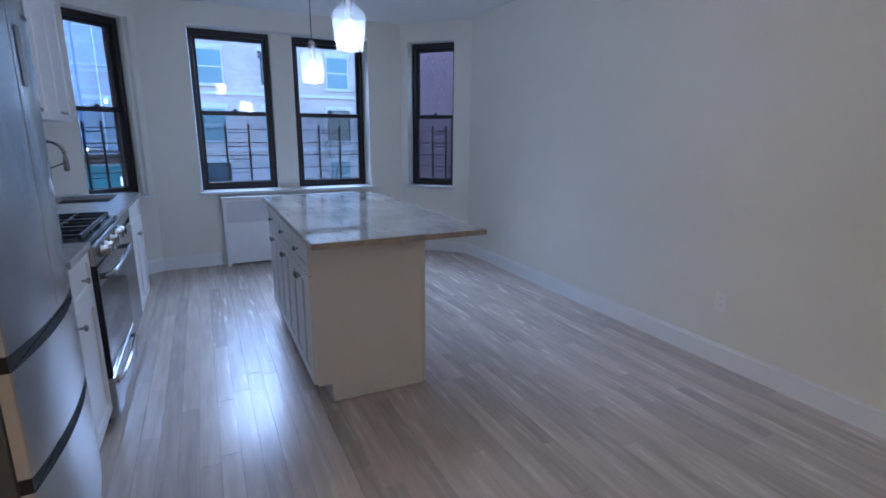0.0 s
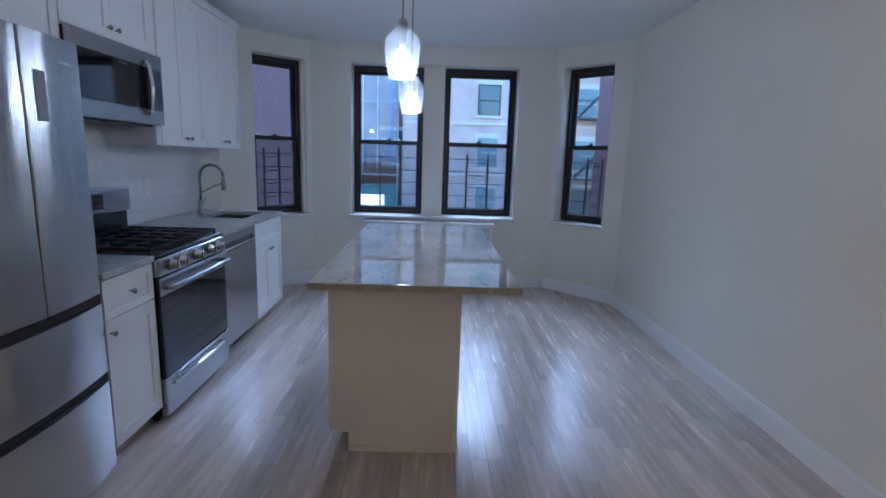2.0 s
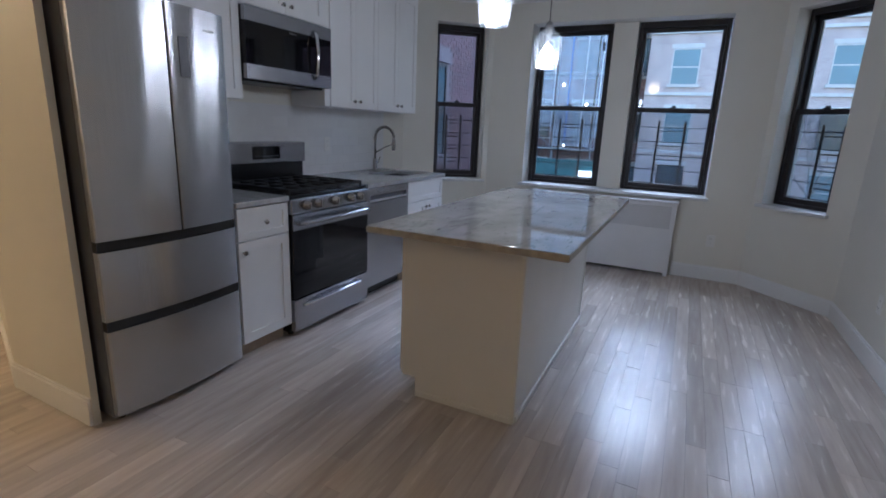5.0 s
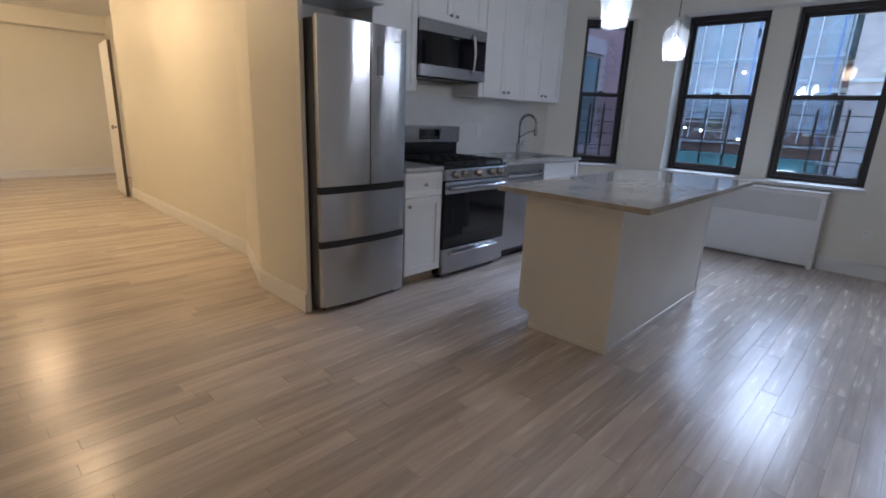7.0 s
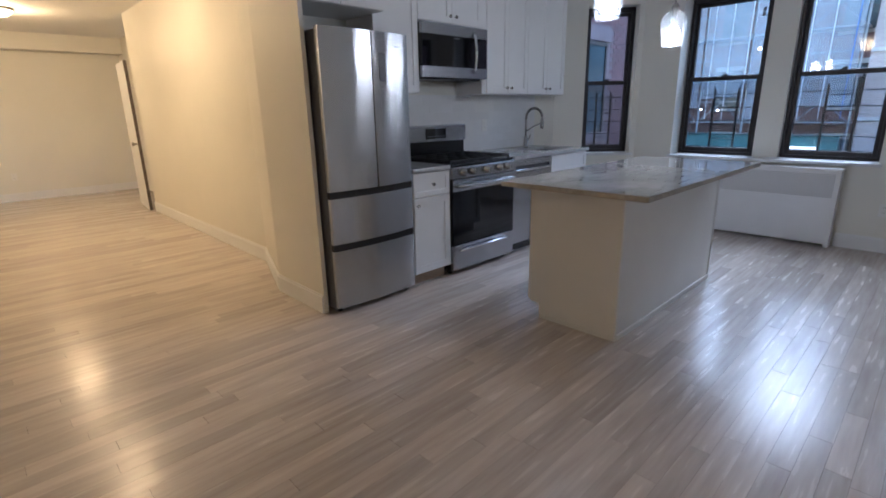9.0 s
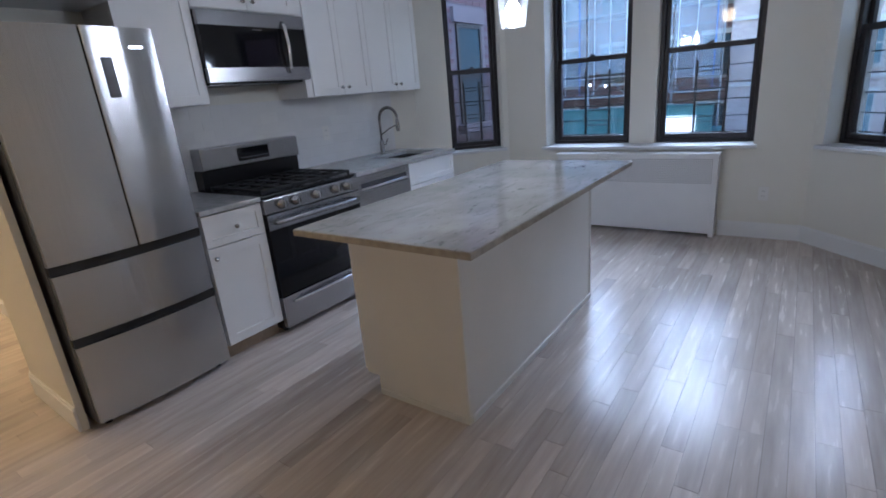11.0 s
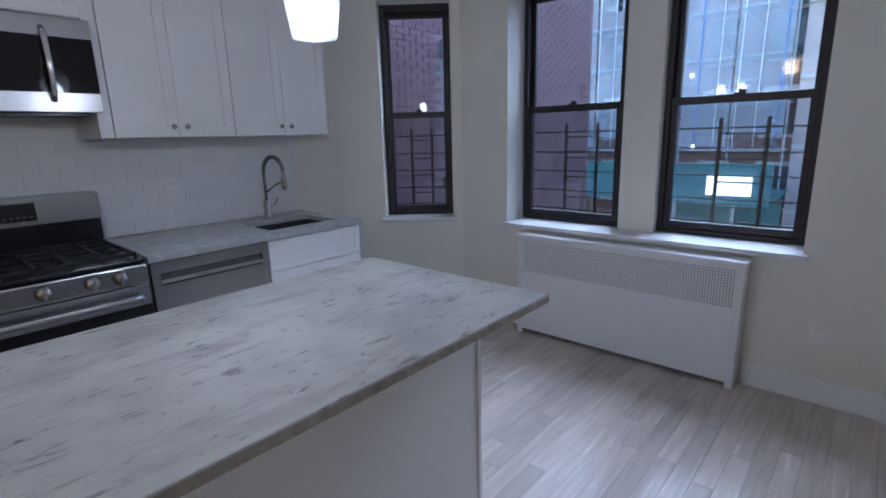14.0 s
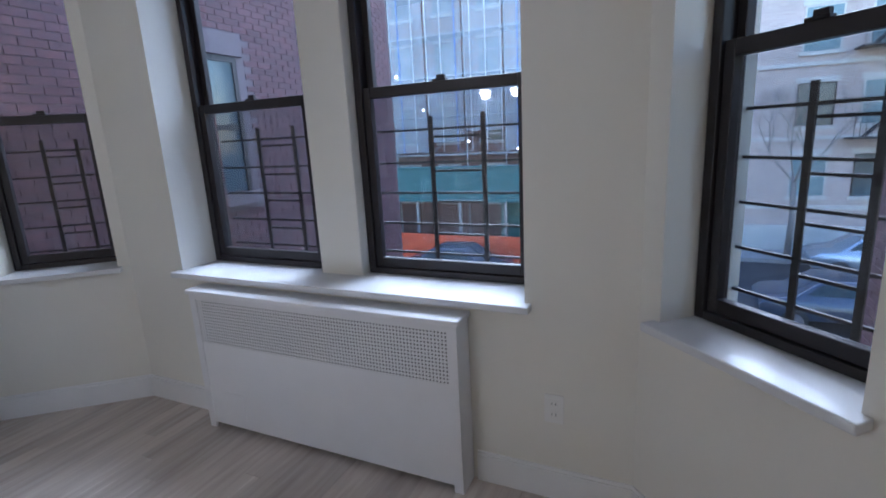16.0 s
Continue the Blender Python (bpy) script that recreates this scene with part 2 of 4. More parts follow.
# ---- mesh helpers ----
def mesh_of(bm, name):
    me = bpy.data.meshes.new(name)
    bm.to_mesh(me)
    bm.free()
    return me


def part(name, bm, material, parent=None, label="", smooth=False):
    me = mesh_of(bm, name)
    me.materials.append(material)
    if smooth:
        for p in me.polygons:
            p.use_smooth = True
    ob = new(name, me)
    if parent is not None:
        ob.parent = parent
    if label:
        ob["label"] = label
    return ob


def empty(name, m, label="", category="", group="", kind=""):
    ob = new(name)
    ob.empty_display_size = 0.1
    ob.matrix_basis = m
    return tagged(ob, label, category, group, kind)


def boxes(*specs, bevel=0.0, seg=2):
    """One mesh of boxes (x0, x1, y0, y1, z0, z1)."""
    bm = bmesh.new()
    for x0, x1, y0, y1, z0, z1 in specs:
        v = bmesh.ops.create_cube(bm, size=1)["verts"]
        for q in v:
            q.co = ((x0 + x1) / 2 + q.co.x * (x1 - x0), (y0 + y1) / 2 + q.co.y * (y1 - y0), (z0 + z1) / 2 + q.co.z * (z1 - z0))
    if bevel:
        bmesh.ops.bevel(bm, geom=bm.edges[:], offset=bevel, segments=seg, profile=0.5, affect="EDGES")
    return bm


def lathe(profile, n=28, where=(0, 0, 0), axis="z"):
    """A turned shape from (radius, height) pairs."""
    bm = bmesh.new()
    rings = []
    for r, z in profile:
        ring = []
        for i in range(n):
            a = 2 * math.pi * i / n
            c = (r * math.cos(a), r * math.sin(a), z)
            if axis == "x":
                c = (c[2], c[0], c[1])
            elif axis == "y":
                c = (c[0], c[2], c[1])
            ring.append(bm.verts.new(Vector(c) + Vector(where)))
        rings.append(ring)
    for a, b in zip(rings, rings[1:]):
        for i in range(n):
            bm.faces.new((a[i], a[(i + 1) % n], b[(i + 1) % n], b[i]))
    for ring, r in ((rings[0], profile[0][0]), (rings[-1], profile[-1][0])):
        if r > 1e-4:
            bm.faces.new(ring)
    bmesh.ops.recalc_face_normals(bm, faces=bm.faces[:])
    return bm


def tube(points, r, n=10, r_end=None):
    """A round bar along points."""
    bm = bmesh.new()
    pts = [Vector(p) for p in points]
    rings = []
    for i, p in enumerate(pts):
        d = (pts[min(i + 1, len(pts) - 1)] - pts[max(i - 1, 0)]).normalized()
        u = d.orthogonal().normalized() if i == 0 else (u - d * u.dot(d)).normalized()
        w = d.cross(u)
        rr = r if r_end is None else r + (r_end - r) * i / (len(pts) - 1)
        rings.append([bm.verts.new(p + rr * (math.cos(2 * math.pi * k / n) * u + math.sin(2 * math.pi * k / n) * w)) for k in range(n)])
    for a, b in zip(rings, rings[1:]):
        for k in range(n):
            bm.faces.new((a[k], a[(k + 1) % n], b[(k + 1) % n], b[k]))
    bm.faces.new(rings[0])
    bm.faces.new(rings[-1])
    bmesh.ops.recalc_face_normals(bm, faces=bm.faces[:])
    return bm


def prism(outline, z0, z1, bevel=0.0):
    """Upright solid on a plan outline."""
    bm = bmesh.new()
    low = [bm.verts.new((x, y, z0)) for x, y in outline]
    f = bm.faces.new(low)
    ext = bmesh.ops.extrude_face_region(bm, geom=[f])["geom"]
    for v in ext:
        if isinstance(v, bmesh.types.BMVert):
            v.co.z = z1
    bmesh.ops.recalc_face_normals(bm, faces=bm.faces[:])
    if bevel:
        bmesh.ops.bevel(bm, geom=bm.edges[:], offset=bevel, segments=2, profile=0.5, affect="EDGES")
    return bm


# ---- plan ----
KX = -0.88          # kitchen wall
RX = 3.10           # long wall
BY = 6.00           # bay's middle wall
BL, BR = -0.14, 2.50
CA, SA = math.cos(radians(40)), math.sin(radians(40))
LEFT_END = (KX, BY - (BL - KX) / CA * SA)
CB, SB = math.cos(radians(46)), math.sin(radians(46))
RIGHT_END = (RX, BY - (RX - BR) / CB * SB)
H = 2.62
T = 0.32            # thickness of the street walls
W_Z0, W_Z1 = 0.795, 2.422
HALL_S, HALL_N = -0.12, 2.10
BACK = -2.6


def holed(x0, x1, a0, a1, z0, z1, y0, y1, top):
    """A wall slab along x with one opening through it."""
    bm = bmesh.new()
    xs, zs = (x0, a0, a1, x1), (0, z0, z1, top)
    v = [[[bm.verts.new((x, y, z)) for z in zs] for x in xs] for y in (y0, y1)]
    for i in range(3):
        for j in range(3):
            if (i, j) != (1, 1):
                for k in (0, 1):
                    bm.faces.new((v[k][i][j], v[k][i + 1][j], v[k][i + 1][j + 1], v[k][i][j + 1]))
    def strip(loop):
        for (i, j), (k, l) in zip(loop, loop[1:] + loop[:1]):
            bm.faces.new((v[0][i][j], v[0][k][l], v[1][k][l], v[1][i][j]))
    strip([(1, 1), (2, 1), (2, 2), (1, 2)])
    strip([(0, 0), (1, 0), (2, 0), (3, 0), (3, 1), (3, 2), (3, 3), (2, 3), (1, 3), (0, 3), (0, 2), (0, 1)])
    bmesh.ops.recalc_face_normals(bm, faces=bm.faces[:])
    return bm


def structure(name, bm, material, label):
    return tagged(part(name, bm, material), label, name.split("_")[0], kind="structure")


ceiling = structure("ceiling", boxes((-8.6, RX + 0.5, BACK - 0.2, BY + 0.6, H, H + 0.2)), CEIL, "plain white painted plaster ceiling")
structure("wall_east", boxes((RX, RX + 0.25, BACK, RIGHT_END[1] + 0.05, 0, H)), WALL, "long plain off-white painted wall")
structure("wall_kitchen", boxes((KX - 0.2, KX, 2.12, LEFT_END[1] + 0.05, 0, H)), WALL, "off-white kitchen wall behind the cabinets")
structure("wall_back", boxes((-1.4, RX, BACK - 0.15, BACK, 0, H)), WALL, "off-white wall closing the room")
structure("wall_west", boxes((-1.1, -0.9, BACK, HALL_S - 0.004, 0, H)), WALL, "off-white wall beside the hallway opening")
structure("wall_hall_south", boxes((-6.3, -1.1, HALL_S - 0.18, HALL_S, 0, H)), WALL, "cream hallway wall under warm light")
structure("wall_hall_north", prism([(-0.27, 1.755), (-0.27, 1.785), (-0.9, 1.785), (-0.9, 2.12), (-1.75, 2.2), (-5.4, 2.2), (-5.4, HALL_N), (-1.75, 2.05), (-0.93, 1.765)], 0, H), WALL, "cream hallway wall ending at the refrigerator")
structure("wall_hall_alcove", boxes((-8.2, -5.4, 2.62, 2.75, 0, H), (-8.2, -6.3, -0.9, -0.75, 0, H)), WALL, "cream walls at the hallway's far end")
structure("wall_hall_end", boxes((-8.35, -8.2, -0.9, 2.75, 0, H)), WALL, "cream end wall of the hallway")
structure("wall_beam", boxes((-8.2, -7.9, -0.75, 2.62, 2.37, H)), WALL, "cream dropped beam over the hallway's end wall")

# bay: middle wall with one wide opening, angled walls with one window each
O0, O1 = 0.288, 2.108
wall_bay = structure("wall_bay", holed(BL - 0.1, BR + 0.1, O0, O1, W_Z0 - 0.03, W_Z1, BY, BY + T, H), WALL, "off-white bay wall with two windows")
part("pier", boxes((1.070, 1.303, BY + 0.15, BY + T, W_Z0 - 0.03, W_Z1), bevel=0.006), WALL, wall_bay)


def angled_wall(name, m, length, a0, a1):
    """Local x runs along the wall from the bay's middle, y outwards."""
    ob = structure(name, holed(0, length, a0, a1, W_Z0 - 0.03, W_Z1, 0, T, H), WALL, "off-white angled bay wall with one window")
    ob.matrix_basis = m
    return ob


def side(x0, y0, dx, dy, nx, ny):
    return Matrix(((dx, nx, 0, x0), (dy, ny, 0, y0), (0, 0, 1, 0), (0, 0, 0, 1)))


# right side keeps a proper turn; left side is laid out from its far end
M_R = side(BR, BY, CB, -SB, SB, CB)
LEN_R = (RX - BR) / CB
M_L = side(LEFT_END[0], LEFT_END[1], CA, SA, -SA, CA)
LEN_L = (BL - KX) / CA
angled_wall("wall_bay_right", M_R, LEN_R + 0.1, 0.09, 0.66)
angled_wall("wall_bay_left", M_L, LEN_L, LEN_L - 0.62, LEN_L - 0.06)


# ---- windows ----
def make_window(name, m, w, depth, sash_up=0.0):
    """Black double-hung window; local x across, y outwards from the room face, z from the sill."""
    hgt = W_Z1 - W_Z0
    root = empty(name, m @ pose(0, 0, W_Z0), "black-framed double-hung sash window with clear panes", "window", kind="structure")
    d = depth
    part("window_frame", boxes((0, 0.035, d, d + 0.1, 0, hgt), (w - 0.035, w, d, d + 0.1, 0, hgt), (0.035, w - 0.035, d, d + 0.1, 0, 0.03), (0.035, w - 0.035, d, d + 0.1, hgt - 0.055, hgt), bevel=0.004), WIN, root)
    mid = hgt * 0.495
    lo = part("lower_sash", boxes((0.036, 0.07, d + 0.012, d + 0.045, 0.031, mid + 0.02), (w - 0.07, w - 0.036, d + 0.012, d + 0.045, 0.031, mid + 0.02), (0.07, w - 0.07, d + 0.012, d + 0.045, 0.031, 0.075), (0.07, w - 0.07, d + 0.012, d + 0.045, mid - 0.025, mid + 0.02), bevel=0.003), WIN, root)
    up = part("upper_sash", boxes((0.036, 0.066, d + 0.052, d + 0.085, mid - 0.02, hgt - 0.056), (w - 0.066, w - 0.036, d + 0.052, d + 0.085, mid - 0.02, hgt - 0.056), (0.066, w - 0.066, d + 0.052, d + 0.085, mid - 0.02, mid + 0.025), (0.066, w - 0.066, d + 0.052, d + 0.085, hgt - 0.09, hgt - 0.056), bevel=0.003), WIN, root)
    part("sash_lock", boxes((w / 2 - 0.03, w / 2 + 0.03, d + 0.015, d + 0.04, mid + 0.02, mid + 0.03), (w / 2 - 0.012, w / 2 + 0.025, d + 0.018, d + 0.035, mid + 0.03, mid + 0.045), bevel=0.002), WIN, lo)
    for nm, par, z0, z1, y in (("pane", lo, 0.075, mid - 0.025, d + 0.028), ("pane", up, mid + 0.025, hgt - 0.09, d + 0.068)):
        p = part(nm, boxes((0.068, w - 0.068, y, y + 0.004, z0, z1)), PANE, par)
        p.visible_shadow = False
    screen = part("insect_screen", boxes((0.037, w - 0.037, d + 0.089, d + 0.090, 0.031, mid - 0.02)), SCREEN, root, "fine grey insect screen")
    screen.visible_shadow = False
    return root


def make_guard(m, w, depth):
    """Iron child guard outside the lower sash."""
    root = empty("window_guard", m @ pose(0, 0, W_Z0), "black iron window guard with flat bars outside the lower sash", "window guard", "window guards")
    y = depth + 0.16
    for z in (0.07, 0.21, 0.355, 0.495, 0.64):
        part("rail", boxes((0.0, w, y - 0.005, y + 0.005, z - 0.005, z + 0.005)), WIN, root)
    for z in (0.165, 0.315, 0.455, 0.605):
        part("short_rail", boxes((w * 0.36, w * 0.67, y - 0.005, y + 0.005, z - 0.005, z + 0.005)), WIN, root)
    for k in (0.36, 0.67):
        part("upright", boxes((w * k - 0.011, w * k + 0.011, y - 0.014, y - 0.005, 0.02, 0.70), bevel=0.002), WIN, root)
    return root


WINS = [("window_1", M_L @ pose(LEN_L - 0.615, 0, 0), 0.55, 0.15), ("window_2", pose(0.295, BY, 0), 0.773, 0.205),
        ("window_3", pose(1.306, BY, 0), 0.795, 0.205), ("window_4", M_R @ pose(0.095, 0, 0), 0.56, 0.13)]
for nm, m, w, d in WINS:
    make_window(nm, m, w, d)
    make_guard(m, w, d)
for m, x0, x1, d in ((pose(0, BY, 0), 0.272, 2.124, 0.205), (M_R, 0.074, 0.676, 0.13), (M_L, LEN_L - 0.635, LEN_L - 0.045, 0.15)):
    s = structure("window_sill", prism([(x0 - 0.01, -0.055), (x1 + 0.01, -0.055), (x1 + 0.01, -0.001), (x1 - 0.016, -0.001), (x1 - 0.016, d + 0.02), (x0 + 0.016, d + 0.02), (x0 + 0.016, -0.001), (x0 - 0.01, -0.001)], W_Z0 - 0.029, W_Z0 - 0.001, 0.004), SILL, "white stone window sill")
    s.matrix_basis = m

# small ventilation sticker on a pane
st = tagged(part("pane_sticker", boxes((0.955, 0.985, BY + 0.267, BY + 0.269, 2.225, 2.26), (0.955, 0.985, BY + 0.267, BY + 0.269, 2.18, 2.215))  , GREY_PL), "small dark square sticker on a window pane", "sticker")
# lintel and brick outside of the bay
structure("wall_outside", boxes((BL - 0.3, O0 - 0.02, BY + T, BY + T + 0.05, -4.2, H), (O1 + 0.02, BR + 0.3, BY + T, BY + T + 0.05, -4.2, H), (O0 - 0.02, O1 + 0.02, BY + T, BY + T + 0.05, -4.2, W_Z0 - 0.06)), BRICK_FAR, "brown brick outer face of the bay")


# ---- baseboards ----
def baseboard(p, q):
    p, q = Vector((*p, 0)), Vector((*q, 0))
    d = q - p
    L = d.length
    ob = structure("baseboard", boxes((0, L, -0.014, 0, 0, 0.12), (0, L, -0.009, 0, 0.12, 0.135), bevel=0.003), TRIM, "white painted wooden baseboard")
    ob.matrix_basis = Matrix.Translation(p) @ Matrix.Rotation(math.atan2(d.y, d.x), 4, "Z")
    return ob


baseboard(RIGHT_END, (RX, BACK)).name = "baseboard"
baseboard((BR, BY), RIGHT_END)
baseboard((1.90, BY), (BR, BY))
baseboard((BL, BY), (0.42, BY))
baseboard(LEFT_END, (BL, BY))
baseboard((-1.75, 2.05), (-0.93, 1.765))
baseboard((-0.93, 1.765), (-0.275, 1.755))
baseboard((-5.4, HALL_N), (-1.75, 2.05))
baseboard((-1.1, HALL_S), (-6.3, HALL_S))
baseboard((-0.9, BACK), (-0.9, HALL_S))
baseboard((-8.2, -0.75), (-8.2, 2.62))

# ---- kitchen ----
def shaker(name, parent, y0, y1, z0, z1, x, rail=0.055, knob=None, face=1):
    """A shaker door or drawer front; its face looks along +x (face=1) or -x."""
    s = face
    g = 0.0015
    y0, y1, z0, z1 = y0 + g, y1 - g, z0 + g, z1 - g
    bm = bmesh.new()
    rings = []
    for d, e in ((0, 0), (0.0185, 0), (0.02, 0.0015), (0.02, rail), (0.011, rail + 0.001)):
        rings.append([bm.verts.new((x + s * d, yy, zz)) for yy, zz in ((y0 + e, z0 + e), (y1 - e, z0 + e), (y1 - e, z1 - e), (y0 + e, z1 - e))])
    for a, b in zip(rings, rings[1:]):
        for k in range(4):
            bm.faces.new((a[k], a[(k + 1) % 4], b[(k + 1) % 4], b[k]))
    bm.faces.new(rings[0])
    bm.faces.new(rings[-1])
    bmesh.ops.recalc_face_normals(bm, faces=bm.faces[:])
    ob = part(name, bm, CAB, parent)
    if knob:
        prof = [(0.005, 0.0), (0.005, 0.012), (0.013, 0.018), (0.014, 0.023), (0.010, 0.028), (0.0001, 0.029)]
        part("knob", lathe([(r, s * h) for r, h in prof], 14, (x + s * 0.02, *knob), "x"), NICKEL, ob, "brushed nickel knob", smooth=True)
    return ob


def upper_unit(y0, y1, z0, z1, doors=2, depth=0.335, knobs=True):
    root = empty("upper_cabinet", pose(0, 0, 0), "white shaker wall cabinet with nickel knobs", "cabinet", "kitchen wall cabinets")
    part("body", boxes((KX, KX + depth - 0.02, y0, y1, z0, z1)), CAB, root)
    w = (y1 - y0) / doors
    for i in range(doors):
        a = y0 + i * w
        ky = (a + w - 0.035 if i == 0 else a + 0.035) if doors == 2 else a + 0.035
        shaker("door", root, a, a + w, z0, z1, KX + depth - 0.02, knob=(ky, z0 + 0.055))
    return root


U0, U1 = 1.464, 2.48
upper_unit(2.50, 2.935, U0, U1, 1)
upper_unit(2.937, 3.70, 2.010, U1, 2)
upper_unit(3.762, 4.385, U0, U1, 2)
upper_unit(4.387, 5.045, U0, U1, 2)
tagged(part("filler_strip", boxes((KX, KX + 0.325, 3.702, 3.760, U0, U1)), CAB), "white filler panel between wall cabinets", "panel")
# deep cabinet over the refrigerator
over = empty("over_fridge_cabinet", pose(0, 0, 0), "white shaker cabinet above the refrigerator", "cabinet", "kitchen wall cabinets")
part("body", boxes((KX, -0.42, 1.79, 2.495, 2.0, U1)), CAB, over)
shaker("door", over, 1.79, 2.142, 2.0, U1, -0.42, knob=(2.11, 2.05))
shaker("door", over, 2.142, 2.495, 2.0, U1, -0.42, knob=(2.175, 2.05))
tagged(part("crown_moulding", boxes((KX, KX + 0.35, 2.50, 5.05, U1 + 0.002, U1 + 0.03), (KX, KX + 0.36, 2.50, 5.055, U1 + 0.03, U1 + 0.05), bevel=0.003), CAB), "white moulding along the cabinet tops", "moulding")


def base_unit(y0, y1, label, drawer=True, doors=1, cut=False):
    root = empty("base_cabinet", pose(0, 0, 0), label, "cabinet", "kitchen base cabinets")
    part("body", boxes((KX, -0.20, y0, y1, 0.10, 0.885 if not cut else 0.70)), CAB, root)
    part("toe_kick", boxes((KX, -0.26, y0, y1, 0.0, 0.10)), TOEWOOD, root, "raw plywood toe kick")
    shaker("drawer", root, y0, y1, 0.70, 0.882, -0.20, rail=0.04, knob=((y0 + y1) / 2, 0.79) if doors == 1 else None)
    w = (y1 - y0) / doors
    for i in range(doors):
        a = y0 + i * w
        ky = a + w - 0.03 if (i == 0 and doors == 2) else a + 0.03
        shaker("door", root, a, a + w, 0.105, 0.697, -0.20, knob=(ky, 0.64))
    return root


base_unit(2.515, 2.895, "narrow white shaker base cabinet with one drawer")
base_unit(4.315, 4.965, "white shaker sink cabinet with two doors", doors=2, cut=True)


def slab(name, specs, material, label, bevel=0.006):
    return tagged(part(name, boxes(*specs, bevel=bevel), material), label, "countertop")


slab("countertop", [(KX + 0.002, -0.165, 2.505, 2.893, 0.887, 0.918)], GREYTOP, "short grey stone countertop beside the range")
# long worktop with the sink cut out
SX0, SX1, SY0, SY1 = -0.66, -0.30, 4.40, 4.88
bm = holed(3.70, 4.985, SY0, SY1, SX0 - KX - 0.002, SX1 - KX - 0.002, 0.887, 0.918, -0.165 - KX - 0.002)
for v in bm.verts:
    v.co = (v.co.z + KX + 0.002, v.co.x, v.co.y)
bmesh.ops.recalc_face_normals(bm, faces=bm.faces[:])
tagged(part("countertop", bm, GREYTOP), "long grey stone countertop with an undermount sink", "countertop")
sink = empty("kitchen_sink", pose(0, 0, 0), "stainless steel undermount sink", "sink")
part("basin", boxes((SX0 - 0.01, SX0, SY0 - 0.01, SY1 + 0.01, 0.705, 0.886), (SX1, SX1 + 0.01, SY0 - 0.01, SY1 + 0.01, 0.705, 0.886), (SX0, SX1, SY0 - 0.01, SY0, 0.705, 0.886), (SX0, SX1, SY1, SY1 + 0.01, 0.705, 0.886), (SX0, SX1, SY0, SY1, 0.705, 0.715)), STEEL_H, sink)
part("drain", lathe([(0.001, 0.716), (0.03, 0.716), (0.045, 0.719), (0.045, 0.7155)], 20, ((SX0 + SX1) / 2, 4.64, 0)), CHROME, sink, smooth=True)

# faucet with a spring neck
fx, fy, fz = -0.74, 4.64, 0.918
fa = empty("faucet", pose(fx, fy, fz), "tall brushed nickel spring-neck kitchen faucet", "faucet")
part("base", lathe([(0.001, 0), (0.028, 0), (0.028, 0.008), (0.022, 0.012), (0.022, 0.11), (0.015, 0.12), (0.001, 0.12)], 20), NICKEL, fa, smooth=True)
neck = [(0, 0, 0.11), (0, 0, 0.30)] + [(0.09 - 0.09 * math.cos(a), 0.02 * (1 - math.cos(a)), 0.31 + 0.1 * math.sin(a)) for a in np.linspace(0, math.pi * 0.97, 14)]
part("neck", tube(neck, 0.0105, 10), NICKEL, fa, smooth=True)
coil = []
for i in range(300):
    u = i / 299 * (len(neck) - 2) + 1
    k = min(int(u), len(neck) - 2)
    p = Vector(neck[k]).lerp(Vector(neck[k + 1]), u - k)
    a = i / 299 * 2 * math.pi * 30
    d = (Vector(neck[k + 1]) - Vector(neck[k])).normalized()
    e1 = Vector((0, 1, 0))
    e2 = d.cross(e1)
    coil.append(tuple(p + 0.0125 * (math.cos(a) * e1 + math.sin(a) * e2)))
part("spring", tube(coil, 0.003, 5), NICKEL, fa, smooth=True)
part("spray_head", lathe([(0.001, 0.20), (0.014, 0.20), (0.019, 0.215), (0.017, 0.27), (0.012, 0.31), (0.001, 0.315)], 16, (0.178, 0.04, 0)), NICKEL, fa, smooth=True)
part("holder_arm", tube([(0, 0, 0.17), (0.09, 0.02, 0.225), (0.165, 0.037, 0.255)], 0.006), NICKEL, fa, smooth=True)
part("lever", tube([(0, 0.02, 0.075), (0, 0.055, 0.08), (0.0, 0.085, 0.13)], 0.006), NICKEL, fa, smooth=True)

# dishwasher
dw = empty("dishwasher", pose(0, 0, 0), "stainless steel dishwasher with a recessed bar handle", "dishwasher")
part("body", boxes((KX + 0.05, -0.205, 3.705, 4.312, 0.10, 0.883)), GREY_PL, dw)
part("toe_panel", boxes((-0.30, -0.27, 3.705, 4.312, 0.005, 0.10)), BLACK, dw)
bm = holed(3.708, 4.309, 3.745, 4.272, 0.655, 0.715, -0.204, -0.178, 0.77)
for v in bm.verts:
    v.co = (v.co.y, v.co.x, v.co.z + 0.11)
bmesh.ops.recalc_face_normals(bm, faces=bm.faces[:])
door = part("door", bm, STEEL_H, dw)
part("handle_recess", boxes((-0.2045, -0.2005, 3.746, 4.271, 0.766, 0.824)), GREY_PL, door, "dark handle recess")
part("handle", boxes((-0.196, -0.174, 3.745, 4.272, 0.772, 0.795), bevel=0.004), CHROME, door)

